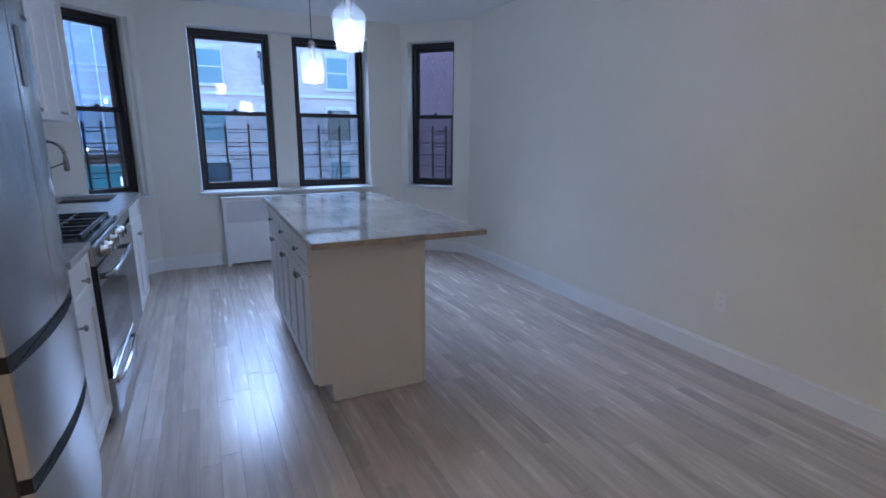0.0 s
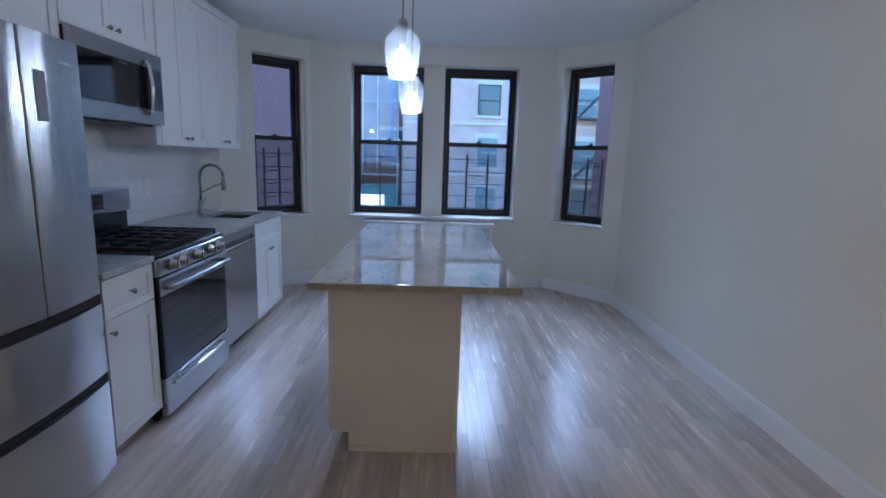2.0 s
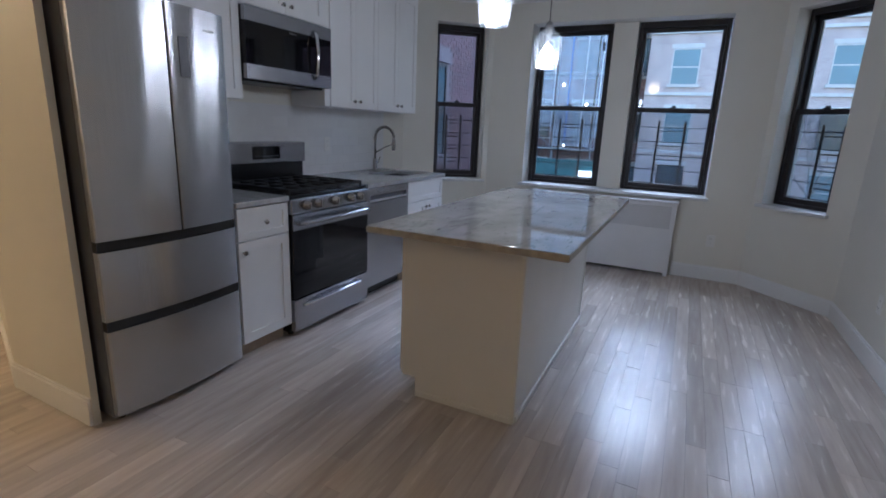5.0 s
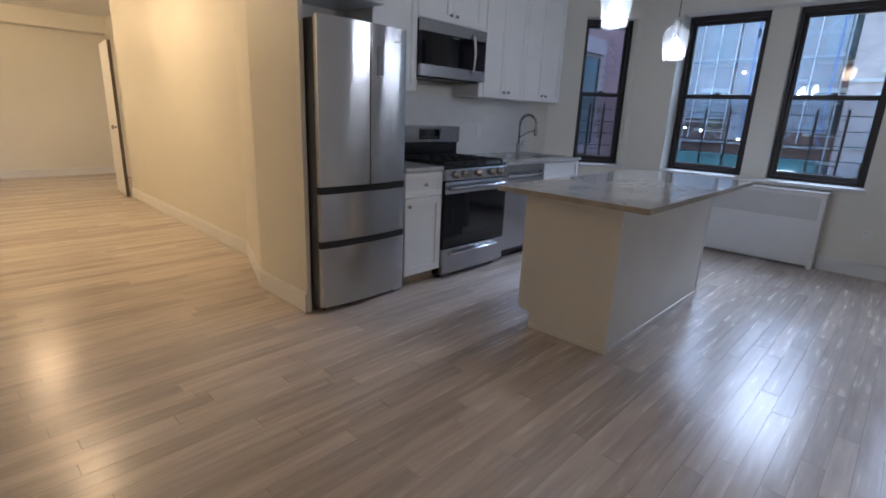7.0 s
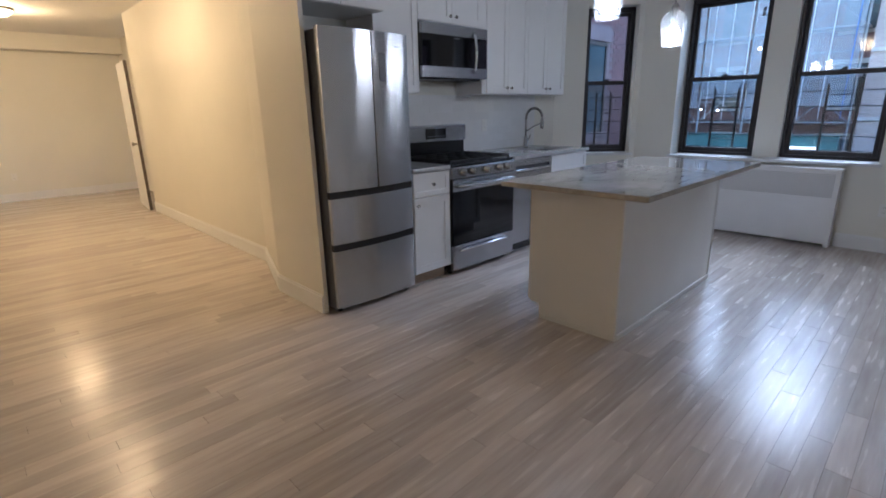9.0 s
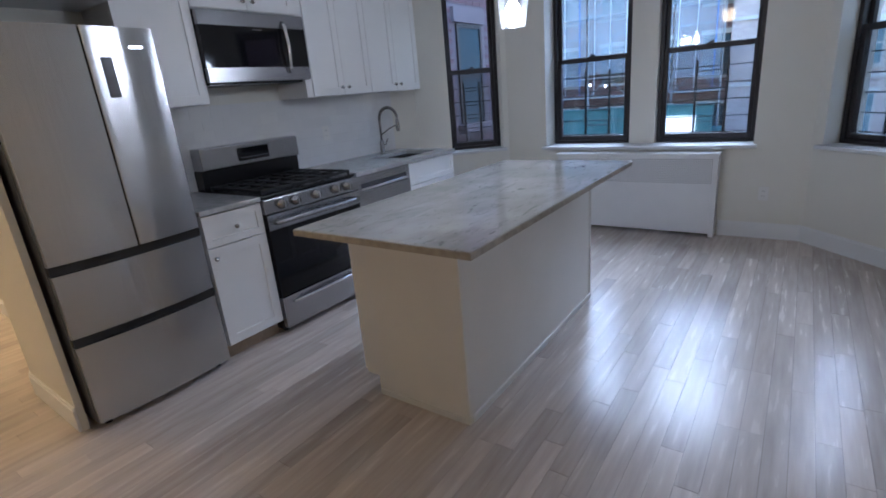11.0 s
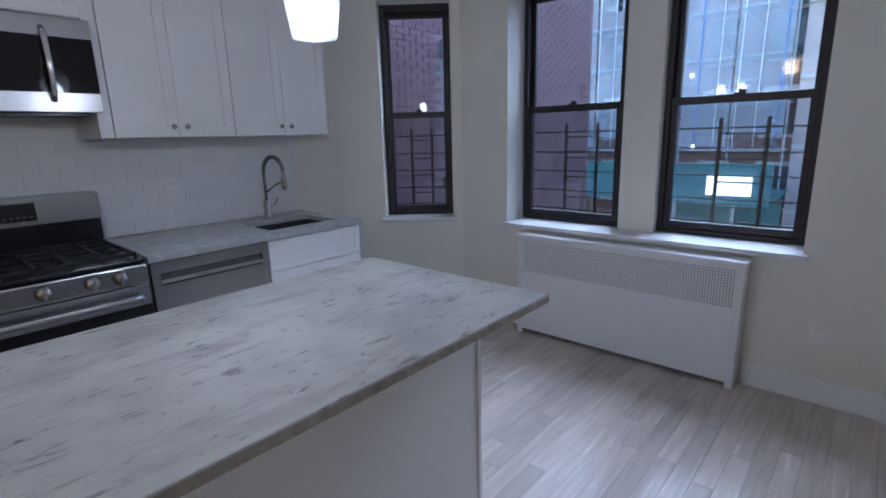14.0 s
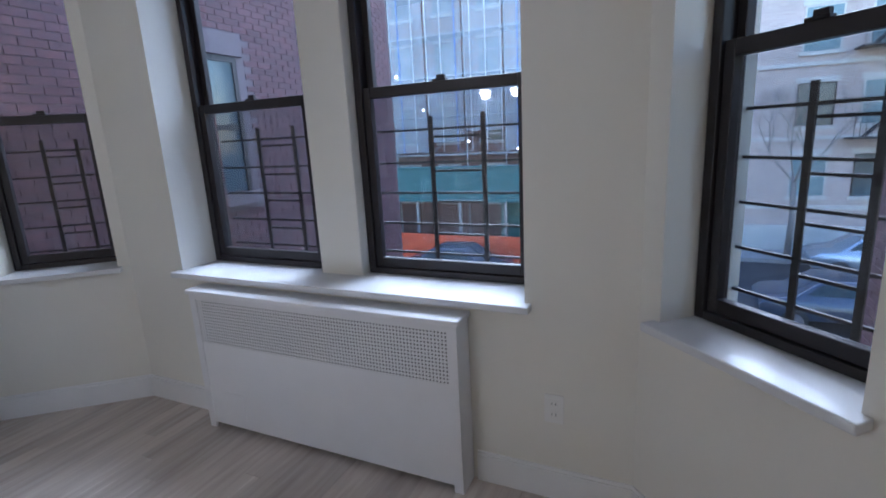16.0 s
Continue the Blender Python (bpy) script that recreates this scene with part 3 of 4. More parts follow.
# gas range
rg = empty("gas_range", pose(0, 0, 0), "stainless steel gas range with black cooktop and oven glass", "range")
RY0, RY1 = 2.902, 3.690
part("body", boxes((KX + 0.01, -0.20, RY0, RY1, 0.03, 0.895), bevel=0.003), BLACK, rg)
part("cooktop", boxes((KX + 0.06, -0.175, RY0, RY1, 0.897, 0.915), bevel=0.004), BLACK, rg, "black enamel cooktop")
part("backguard", boxes((KX + 0.012, KX + 0.105, RY0, RY1, 0.90, 1.05)), BLACK, rg, "black lower backguard")
bg = part("console", prism([(KX + 0.012, RY0), (KX + 0.135, RY0), (KX + 0.135, RY1), (KX + 0.012, RY1)], 1.05, 1.197, 0.008), STEEL_H, rg, "stainless steel console")
part("display", boxes((KX + 0.1355, KX + 0.139, 3.17, 3.42, 1.08, 1.168)), BLACKGLASS, bg, "black glass display")
for i in range(9):
    part("button", boxes((KX + 0.1395, KX + 0.140, 3.19 + 0.025 * i, 3.204 + 0.025 * i, 1.098, 1.104)), GREY_PL, bg)
cp = part("control_panel", boxes((-0.20, -0.155, RY0, RY1, 0.80, 0.893), bevel=0.008), STEEL_H, rg)
for y in (3.02, 3.125, 3.296, 3.467, 3.572):
    kb = part("knob", lathe([(0.001, 0), (0.030, 0), (0.030, 0.008), (0.025, 0.012), (0.023, 0.036), (0.001, 0.038)], 20, (-0.155, y, 0.848), "x"), NICKEL, cp, "brushed metal burner knob", smooth=True)
    part("grip", boxes((-0.119, -0.110, y - 0.005, y + 0.005, 0.826, 0.870), bevel=0.002), CHROME, kb)
od = part("oven_door", boxes((-0.20, -0.158, RY0 + 0.003, RY1 - 0.003, 0.262, 0.796), bevel=0.005), BLACKGLASS, rg, "oven door with black glass")
part("door_rail", boxes((-0.158, -0.153, RY0 + 0.003, RY1 - 0.003, 0.70, 0.795), bevel=0.002), STEEL_H, od)
part("handle", tube([(-0.155, RY0 + 0.05, 0.742), (-0.112, RY0 + 0.055, 0.748), (-0.105, RY0 + 0.10, 0.75), (-0.102, 3.296, 0.75), (-0.105, RY1 - 0.10, 0.75), (-0.112, RY1 - 0.055, 0.748), (-0.155, RY1 - 0.05, 0.742)], 0.014, 12), STEEL_H, od, "steel bar handle", smooth=True)
dr = part("warming_drawer", boxes((-0.20, -0.156, RY0 + 0.003, RY1 - 0.003, 0.045, 0.256), bevel=0.006), STEEL_H, rg, "stainless steel bottom drawer")
part("handle", tube([(-0.156, RY0 + 0.08, 0.205), (-0.135, RY0 + 0.14, 0.215), (-0.130, 3.296, 0.218), (-0.135, RY1 - 0.14, 0.215), (-0.156, RY1 - 0.08, 0.205)], 0.012, 10), CHROME, dr, smooth=True)
for y in (RY0 + 0.05, RY1 - 0.05):
    part("foot", lathe([(0.02, 0.0), (0.02, 0.03)], 12, (-0.25, y, 0)), BLACK, rg)
for gy0, gy1 in ((RY0 + 0.03, RY0 + 0.27), (RY0 + 0.28, RY1 - 0.28), (RY1 - 0.27, RY1 - 0.03)):
    bars = []
    for y in (gy0, (gy0 + gy1) / 2, gy1):
        bars.append((KX + 0.13, -0.20, y - 0.006, y + 0.006, 0.932, 0.947))
    for x in (KX + 0.13, KX + 0.26, KX + 0.39, KX + 0.53, -0.212):
        bars.append((x, x + 0.012, gy0, gy1, 0.930, 0.945))
    for x in (KX + 0.135, -0.208):
        for y in (gy0, gy1):
            bars.append((x - 0.005, x + 0.007, y - 0.007, y + 0.007, 0.915, 0.932))
    part("grate", boxes(*bars), IRON, rg, "cast iron grate")
for x in (-0.70, -0.36):
    for y in (RY0 + 0.15, 3.296, RY1 - 0.15):
        part("burner", lathe([(0.001, 0.916), (0.05, 0.916), (0.05, 0.922), (0.036, 0.924), (0.036, 0.930), (0.001, 0.931)], 20, (x, y, 0)), IRON, rg, smooth=True)

# microwave over the range
mw = empty("microwave", pose(0, 0, 0), "stainless steel over-range microwave with a black glass door", "microwave")
MX, MY0, MY1, MZ0, MZ1 = -0.535, 2.939, 3.718, 1.586, 1.998
part("body", boxes((KX, MX, MY0, MY1, MZ0, MZ1), bevel=0.004), BLACK, mw)
part("bottom_vent", boxes((KX + 0.03, MX - 0.03, MY0 + 0.03, MY1 - 0.03, MZ0 - 0.012, MZ0 - 0.001)), BLACK, mw)
md = part("door", boxes((MX + 0.001, MX + 0.03, MY0, MY1, MZ0 + 0.002, MZ0 + 0.085), (MX + 0.001, MX + 0.03, MY0, MY1, MZ1 - 0.085, MZ1 - 0.002)), STEEL_H, mw)
part("door_glass", boxes((MX + 0.001, MX + 0.027, MY0 + 0.001, MY1 - 0.17, MZ0 + 0.085, MZ1 - 0.085)), BLACKGLASS, md, "black glass")
part("control_strip", boxes((MX + 0.001, MX + 0.0285, MY1 - 0.17, MY1, MZ0 + 0.085, MZ1 - 0.085)), BLACKGLASS, mw, "black glass control strip")
part("handle", tube([(MX + 0.03, MY1 - 0.185, MZ0 + 0.05), (MX + 0.055, MY1 - 0.185, MZ0 + 0.08), (MX + 0.07, MY1 - 0.185, (MZ0 + MZ1) / 2), (MX + 0.055, MY1 - 0.185, MZ1 - 0.08), (MX + 0.03, MY1 - 0.185, MZ1 - 0.05)], 0.013, 12), CHROME, md, "curved steel handle", smooth=True)

part("badge", boxes((MX + 0.0275, MX + 0.0285, 3.30, 3.37, MZ1 - 0.105, MZ1 - 0.098)), NICKEL, md)

# refrigerator
rf = empty("refrigerator", pose(0, 0, 0), "stainless steel French-door refrigerator with two bottom drawers", "refrigerator")
FY0, FY1, FX = 1.808, 2.496, -0.145
part("body", boxes((KX + 0.03, FX - 0.065, FY0, FY1, 0.03, 1.807), bevel=0.006), GREY_PL, rf, "dark grey steel body")


def bowed(name, y0, y1, z0, z1, parent, full=(FY0, FY1)):
    """A front whose face bows gently outwards over the refrigerator's whole width."""
    c, hw = (full[0] + full[1]) / 2, (full[1] - full[0]) / 2
    face = []
    for i, y in enumerate([y0] + [y0 + 0.004 + (y1 - y0 - 0.008) * k / 14 for k in range(15)] + [y1]):
        face.append((FX - 0.028 * ((y - c) / hw) ** 2 - (0.004 if i in (0, 16) else 0), y))
    return part(name, prism([(FX - 0.06, y0)] + face + [(FX - 0.06, y1)], z0, z1), STEEL, parent)


fm = (FY0 + FY1) / 2 + 0.025
# dark strip behind the seam, painting the shade between the two doors
part("door_gap_shade", boxes((FX - 0.06, FX - 0.02, fm - 0.0028, fm + 0.0028, 0.84, 1.815)), DARK, rf)
d1 = bowed("door", FY0, fm - 0.003, 0.838, 1.82, rf)
d2 = bowed("door", fm + 0.003, FY1, 0.838, 1.82, rf)
part("dispenser_panel", boxes((FX - 0.004, FX + 0.0015, fm + 0.055, fm + 0.10, 1.52, 1.69)), GREY_PL, d2, "grey control panel")
part("badge", boxes((FX - 0.022, FX - 0.0095, FY1 - 0.13, FY1 - 0.07, 1.73, 1.74)), CHROME, d2)
g1 = bowed("drawer", FY0, FY1, 0.490, 0.792, rf)
g2 = bowed("drawer", FY0, FY1, 0.045, 0.444, rf)
for par, z in ((g1, 0.794), (g2, 0.446)):
    part("grip_channel", boxes((FX - 0.06, FX - 0.03, FY0, FY1, z, z + 0.042)), DARK, par, "dark recessed grip")
for y in (FY0 + 0.05, FY1 - 0.05):
    part("foot", lathe([(0.018, 0.0), (0.018, 0.03)], 12, (FX - 0.1, y, 0)), BLACK, rf)

# ---- island ----
isl = empty("kitchen_island", pose(0, 0, 0), "white kitchen island with shaker doors on the kitchen side", "island")
IX0, IX1, IY0, IY1 = 0.73, 1.351, 2.700, 4.245
part("end_panel", boxes((IX0 + 0.02, IX1, IY0, IY0 + 0.02, 0.10, 0.885), (IX0 + 0.095, IX1, IY0, IY0 + 0.02, 0.0, 0.10)), PANEL, isl)
part("end_panel", boxes((IX0 + 0.02, IX1, IY1 - 0.02, IY1, 0.10, 0.885), (IX0 + 0.095, IX1, IY1 - 0.02, IY1, 0.0, 0.10)), PANEL, isl)
part("back_panel", boxes((IX1 - 0.02, IX1 + 0.003, IY0 + 0.02, IY1 - 0.02, 0.0, 0.885)), PANEL, isl)
part("corner_trim", boxes((IX1 - 0.012, IX1 + 0.008, IY0 - 0.006, IY0 + 0.014, 0.0, 0.885), bevel=0.003), PANEL, isl)
part("corner_trim", boxes((IX1 - 0.012, IX1 + 0.008, IY1 - 0.014, IY1 + 0.006, 0.0, 0.885), bevel=0.003), PANEL, isl)
part("base_trim", boxes((IX1 + 0.003, IX1 + 0.014, IY0 + 0.014, IY1 - 0.014, 0.0, 0.035), bevel=0.003), PANEL, isl)
part("base_trim", boxes((IX0 + 0.10, IX1 - 0.012, IY0 - 0.009, IY0, 0.0, 0.03), bevel=0.003), PANEL, isl)
part("carcass", boxes((IX0 + 0.022, IX1 - 0.022, IY0 + 0.022, IY1 - 0.022, 0.10, 0.884), (IX0 + 0.09, IX1 - 0.03, IY0 + 0.03, IY1 - 0.03, 0.0, 0.10)), CAB, isl)
for i in range(3):
    a = IY0 + 0.005 + i * 0.5117
    shaker("drawer", isl, a, a + 0.5117, 0.70, 0.88, IX0 + 0.02, rail=0.04, knob=(a + 0.26, 0.79), face=-1)
    shaker("door", isl, a, a + 0.2558, 0.11, 0.697, IX0 + 0.02, knob=(a + 0.23, 0.645), face=-1)
    shaker("door", isl, a + 0.2558, a + 0.5117, 0.11, 0.697, IX0 + 0.02, knob=(a + 0.282, 0.645), face=-1)
top = empty("island_countertop", pose(0, 0, 0), "polished white granite island countertop with grey veining", "countertop")
SLX0, SLX1, SLY0, SLY1 = 0.704, 1.588, 2.440, 4.318
part("slab", boxes((SLX0, SLX1, SLY0, SLY1, 0.889, 0.920), bevel=0.004), GRANITE, top)
part("raw_edge", boxes((SLX0 - 0.0015, SLX1 + 0.0015, SLY0 - 0.0015, SLY0, 0.892, 0.916), (SLX1, SLX1 + 0.0015, SLY0, SLY1, 0.892, 0.916), (SLX0 - 0.0015, SLX0, SLY0, SLY1, 0.892, 0.916), (SLX0, SLX1, SLY1, SLY1 + 0.0015, 0.892, 0.916)), EDGE, top, "rough beige stone edge")


# ---- pendant lamps ----
def pendant(x, y, z0):
    root = empty("pendant_lamp", pose(x, y, z0), "clear glass jar pendant lamp with a lit bulb", "pendant lamp", "pendants over the island")
    outer = [(0.062, 0.0), (0.066, 0.01), (0.074, 0.06), (0.083, 0.12), (0.085, 0.15), (0.078, 0.18), (0.055, 0.205), (0.034, 0.22), (0.026, 0.235), (0.027, 0.25)]
    bm = lathe(outer, 32)
    for f in [f for f in bm.faces if len(f.verts) > 6]:
        bmesh.ops.delete(bm, geom=[f], context="FACES_ONLY")
    sh = part("shade", bm, SHADE, root, "clear glass jar shade", smooth=True)
    sh.visible_shadow = False
    part("rim", lathe([(0.0605, 0.0), (0.0635, -0.002), (0.0655, 0.002), (0.063, 0.004)], 32), SHADE, sh, smooth=True).visible_shadow = False
    part("bulb", lathe([(0.001, 0.025), (0.026, 0.031), (0.042, 0.052), (0.045, 0.075), (0.036, 0.105), (0.018, 0.132), (0.001, 0.137)], 20), BULB, root, "glowing white bulb", smooth=True)
    part("socket", lathe([(0.001, 0.137), (0.017, 0.138), (0.018, 0.19), (0.022, 0.25), (0.022, 0.262), (0.006, 0.275), (0.001, 0.276)], 18), NICKEL, root, smooth=True)
    part("cord", tube([(0, 0, 0.27), (0, 0, H - z0 - 0.02)], 0.003, 6), DARK, root)
    part("canopy", lathe([(0.001, H - z0 - 0.028), (0.05, H - z0 - 0.025), (0.06, H - z0 - 0.012), (0.06, H - z0 - 0.002), (0.001, H - z0 - 0.002)], 24), NICKEL, root, smooth=True)
    return root


for x, y, z in ((1.045, 2.94, 1.805), (1.045, 3.87, 1.727)):
    pendant(x, y, z)
    point_lamp("pendant_light", (x, y, z + 0.02), 1.5, (1.0, 0.93, 0.85), 0.05)


def dome_lamp(x, y):
    root = empty("ceiling_lamp", pose(x, y, H), "round flush ceiling lamp glowing warm", "ceiling lamp", "hallway ceiling lamps")
    part("rim", lathe([(0.001, -0.002), (0.165, -0.002), (0.17, -0.02), (0.16, -0.03), (0.001, -0.03)], 32), NICKEL, root, smooth=True)
    part("dome", lathe([(0.155, -0.031), (0.15, -0.05), (0.12, -0.075), (0.07, -0.09), (0.001, -0.096)], 32), DOME, root, "frosted glass dome", smooth=True)
    return root


for x, y in ((-3.04, 0.85), (-5.85, 0.88)):
    dome_lamp(x, y)
    point_lamp("ceiling_light", (x, y, H - 0.16), 10.5, (1.0, 0.62, 0.27), 0.13)
# unseen lamp and dome added behind the camera to warm the long wall
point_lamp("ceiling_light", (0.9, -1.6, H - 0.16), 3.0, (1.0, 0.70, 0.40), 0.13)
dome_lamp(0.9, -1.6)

# ---- radiator cover ----
rc = empty("radiator_cover", pose(0, 0, 0), "white metal radiator cover with a perforated grille band", "radiator cover")
A0, A1, RYF, RTOP = 0.46, 1.88, 5.882, 0.74
part("lid", boxes((A0 - 0.012, A1 + 0.012, RYF - 0.012, BY - 0.002, RTOP - 0.022, RTOP), bevel=0.005), RAD, rc)
part("frame", boxes((A0, A1, RYF + 0.004, RYF + 0.012, 0.03, 0.47), (A0, A0 + 0.04, RYF, RYF + 0.012, 0.0, RTOP - 0.023), (A1 - 0.04, A1, RYF, RYF + 0.012, 0.0, RTOP - 0.023), (A0 + 0.04, A1 - 0.04, RYF + 0.001, RYF + 0.012, RTOP - 0.05, RTOP - 0.023), (A0, A0 + 0.012, RYF + 0.012, BY - 0.002, 0.0, RTOP - 0.023), (A1 - 0.012, A1, RYF + 0.012, BY - 0.002, 0.0, RTOP - 0.023)), RAD, rc)
part("access_door", boxes((0.575, 0.725, RYF + 0.0005, RYF + 0.0038, 0.08, 0.215), bevel=0.001), RAD, rc)
# added dark sheet that paints the unlit inside of the cover
part("shade_backing", boxes((A0 + 0.04, A1 - 0.04, RYF + 0.03, RYF + 0.034, 0.45, RTOP - 0.03)), GRILLE_SHADE, rc)
gx0, gx1, gz0, gz1, step = A0 + 0.04, A1 - 0.04, 0.47, RTOP - 0.05, 0.015
nx, nz = int((gx1 - gx0) / step), int((gz1 - gz0) / step)
bars = []
for i in range(nx + 1):
    x = gx0 + (gx1 - gx0) * i / nx
    bars.append((x - 0.0041, x + 0.0041, RYF + 0.005, RYF + 0.0065, gz0, gz1))
for j in range(nz + 1):
    z = gz0 + (gz1 - gz0) * j / nz
    bars.append((gx0, gx1, RYF + 0.0066, RYF + 0.008, z - 0.0041, z + 0.0041))
gm = boxes(*bars)
tagged(part("grille", gm, RAD, rc, "perforated metal grille"), kind="stuff")


# ---- outlets ----
def outlet(m, label="white duplex wall outlet"):
    root = empty("wall_outlet", m, label, "outlet", "wall outlets")
    part("plate", boxes((-0.036, 0.036, -0.006, 0, -0.058, 0.058), bevel=0.002), PLASTIC, root)
    for z in (-0.022, 0.022):
        rec = part("receptacle", boxes((-0.016, 0.016, -0.008, -0.006, z - 0.014, z + 0.014), bevel=0.0008), PLASTIC, root)
        part("slot", boxes((-0.008, -0.006, -0.0085, -0.008, z - 0.004, z + 0.006), (0.006, 0.008, -0.0085, -0.008, z - 0.004, z + 0.006)), DARK, rec)
    return root


outlet(pose(2.215, BY, 0.385))
outlet(pose(RX, 4.45, 0.40, 0, 0, -90))
outlet(pose(RX, 2.15, 0.40, 0, 0, -90))
outlet(pose(KX + 0.008, 4.10, 1.17, 0, 0, 90))
outlet(pose(KX + 0.008, 2.75, 1.17, 0, 0, 90))
outlet(pose(-3.3, HALL_N, 0.40))
outlet(pose(-8.2, 0.8, 0.40, 0, 0, 90))

# ---- open door at the hallway ----
dm = pose(-5.42, HALL_N - 0.06, 0.0, 0, 0, 174)
hd = empty("door_1", dm, "white hallway door standing open with a dark edge", "door", kind="structure")
part("leaf", boxes((0.0, 0.78, -0.02, 0.02, 0.012, 2.05), bevel=0.003), TRIM, hd)
part("latch_edge", boxes((-0.004, 0.0, -0.02, 0.02, 0.012, 2.05)), GAP, hd, "dark painted edge")
part("knob", lathe([(0.012, 0.0), (0.012, 0.03), (0.027, 0.042), (0.027, 0.06), (0.001, 0.065)], 16, (0.06, 0.02, 0.95), "y"), NICKEL, hd, smooth=True)


# ---- outside ----
G = -4.2
tagged(part("ground", boxes((-400, 400, 6.4, 800, G - 0.3, G)), ASPHALT), "grey asphalt street below the windows", "ground", kind="structure")
tagged(part("pavement", boxes((-60, 60, 8.5, 12.5, G, G + 0.15)), CONCRETE), "concrete pavement on the near side of the street", "pavement", kind="structure")
tagged(part("pavement", boxes((-60, 60, 27.0, 28.84, G, G + 0.15)), CONCRETE), "concrete pavement across the street", "pavement", kind="structure")


def far_window(parent, x, y, z, w, h, glass, s=-1, axis="x", trim=None):
    """Window of a facade that faces -y (axis x) or sideways (axis y, face s)."""
    def b(a0, a1, d0, d1, z0, z1):
        if axis == "x":
            return (x + a0, x + a1, y - d1, y - d0, z + z0, z + z1)
        return (min(x + s * d0, x + s * d1), max(x + s * d0, x + s * d1), y + a0, y + a1, z + z0, z + z1)
    root = part("window", boxes(b(-0.06, 0, -0.1, 0.03, -0.02, h + 0.05), b(w, w + 0.06, -0.1, 0.03, -0.02, h + 0.05), b(0, w, -0.1, 0.03, h, h + 0.06), b(0, w, -0.05, 0.02, h * 0.48, h * 0.48 + 0.06)), STONE if glass is not DARKWIN else WIN, parent)
    part("pane", boxes(b(0, w, -0.06, 0.012, 0, h)), glass, root)
    part("sill", boxes(b(-0.15, w + 0.15, -0.05, 0.12, -0.16, -0.021)), trim or STONE, root)
    part("lintel", boxes(b(-0.15, w + 0.15, -0.05, 0.05, h + 0.07, h + 0.28)), trim or STONE, root)
    return root


# tan apartment building across the street
tan = empty("apartment_building", pose(0, 0, 0), "tan brick apartment building with stone window trim and fire escapes", "building")
part("wall", boxes((-0.65, 20, 29, 40, G, 10)), BRICK_TAN, tan)
part("cornice", boxes((-0.75, 20.1, 28.6, 29, 9.6, 10.3)), STONE, tan)
part("base_course", boxes((-0.65, 20, 28.85, 29, G, G + 1.2)), STONE, tan)
for k, z in enumerate((-1.75, 1.05, 3.9, 6.8)):
    for i, x in enumerate((0.5, 3.6, 7.0, 9.1, 12.0, 14.4, 17.0)):
        far_window(tan, x, 29, z, 1.15, 1.6, BLUEWIN if (i + k) % 3 else DARKWIN)
    part("band", boxes((-0.65, 20, 28.9, 29, z - 0.55, z - 0.40)), STONE, tan)
fe = empty("fire_escape", pose(0, 0, 0), "black iron fire escape on the tan building", "fire escape")
for k, z in enumerate((0.5, 3.8, 7.1)):
    part("platform", boxes((8.6, 12.4, 27.8, 28.99, z, z + 0.06)), WIN, fe)
    part("railing", boxes(*[(8.6 + 0.18 * i, 8.62 + 0.18 * i, 27.8, 27.82, z + 0.06, z + 0.95) for i in range(22)], (8.6, 12.4, 27.79, 27.83, z + 0.93, z + 0.97)), WIN, fe)
    part("stair", tube([(9.0, 28.2, z + 0.06), (12.0, 28.2, z + 3.3)], 0.07, 6), WIN, fe)

# brown building under scaffolding
bro = empty("brick_building", pose(0, 0, 0), "brown brick building behind scaffolding", "building")
part("wall", boxes((-26, -0.7, 30, 40, G, 9.5)), BRICK_FAR, bro)
for k, z in enumerate((-2.2, 1.1, 4.4, 7.7)):
    for i in range(10):
        far_window(bro, -24.4 + 2.5 * i, 30, z, 1.1, 1.8, DARKWIN)
sc = empty("scaffold", pose(0, 0, 0), "steel pipe scaffold with grey-blue netting on the brown building", "scaffold")
for i in range(12):
    part("standard", tube([(-24 + 2.1 * i, 28.6, G), (-24 + 2.1 * i, 28.6, 10.5)], 0.05, 6), POLE, sc)
for z in (0.4, 2.4, 4.4, 6.4, 8.4):
    part("deck", boxes((-24, -0.85, 28.6, 29.8, z, z + 0.08)), POLE, sc)
    part("ledger", boxes((-24, -0.85, 28.53, 28.58, z + 1.0, z + 1.06)), POLE, sc)
for i in range(11):
    for z in (0.4, 4.4, 8.4):
        x = -24 + 2.1 * i
        part("brace", tube([(x, 28.56, z), (x + 2.1, 28.56, z + 2.0)], 0.03, 5), POLE, sc)
        part("brace", tube([(x + 2.1, 28.56, z), (x, 28.56, z + 2.0)], 0.03, 5), POLE, sc)
for i in range(11):
    part("net", boxes((-24 + 2.1 * i + 0.06, -24 + 2.1 * i + 2.04, 28.42, 28.44, 0.6 + 0.5 * (i % 3), 10.4)), NET, sc)
for i in range(29):
    x = -23.6 + 0.8 * i
    part("safety_line", tube([(x, 28.36, 0.6), (x + 0.05, 28.36, 10.0)], 0.018, 5), TRIM if i % 4 else BLUELINE, sc)
shed = empty("sidewalk_shed", pose(0, 0, 0), "teal plywood sidewalk shed below the scaffold", "construction shed")
part("parapet", boxes((-26, -0.6, 24.6, 24.75, -1.38, 0.0), (-26, -0.6, 24.55, 24.8, 0.0, 0.08), (-26, -0.6, 24.5, 24.8, -1.5, -1.382), bevel=0.01), TEAL, shed, "teal plywood parapet")
part("roof_deck", boxes((-26, -0.6, 24.75, 29, -1.4, -1.25)), TEAL, shed)
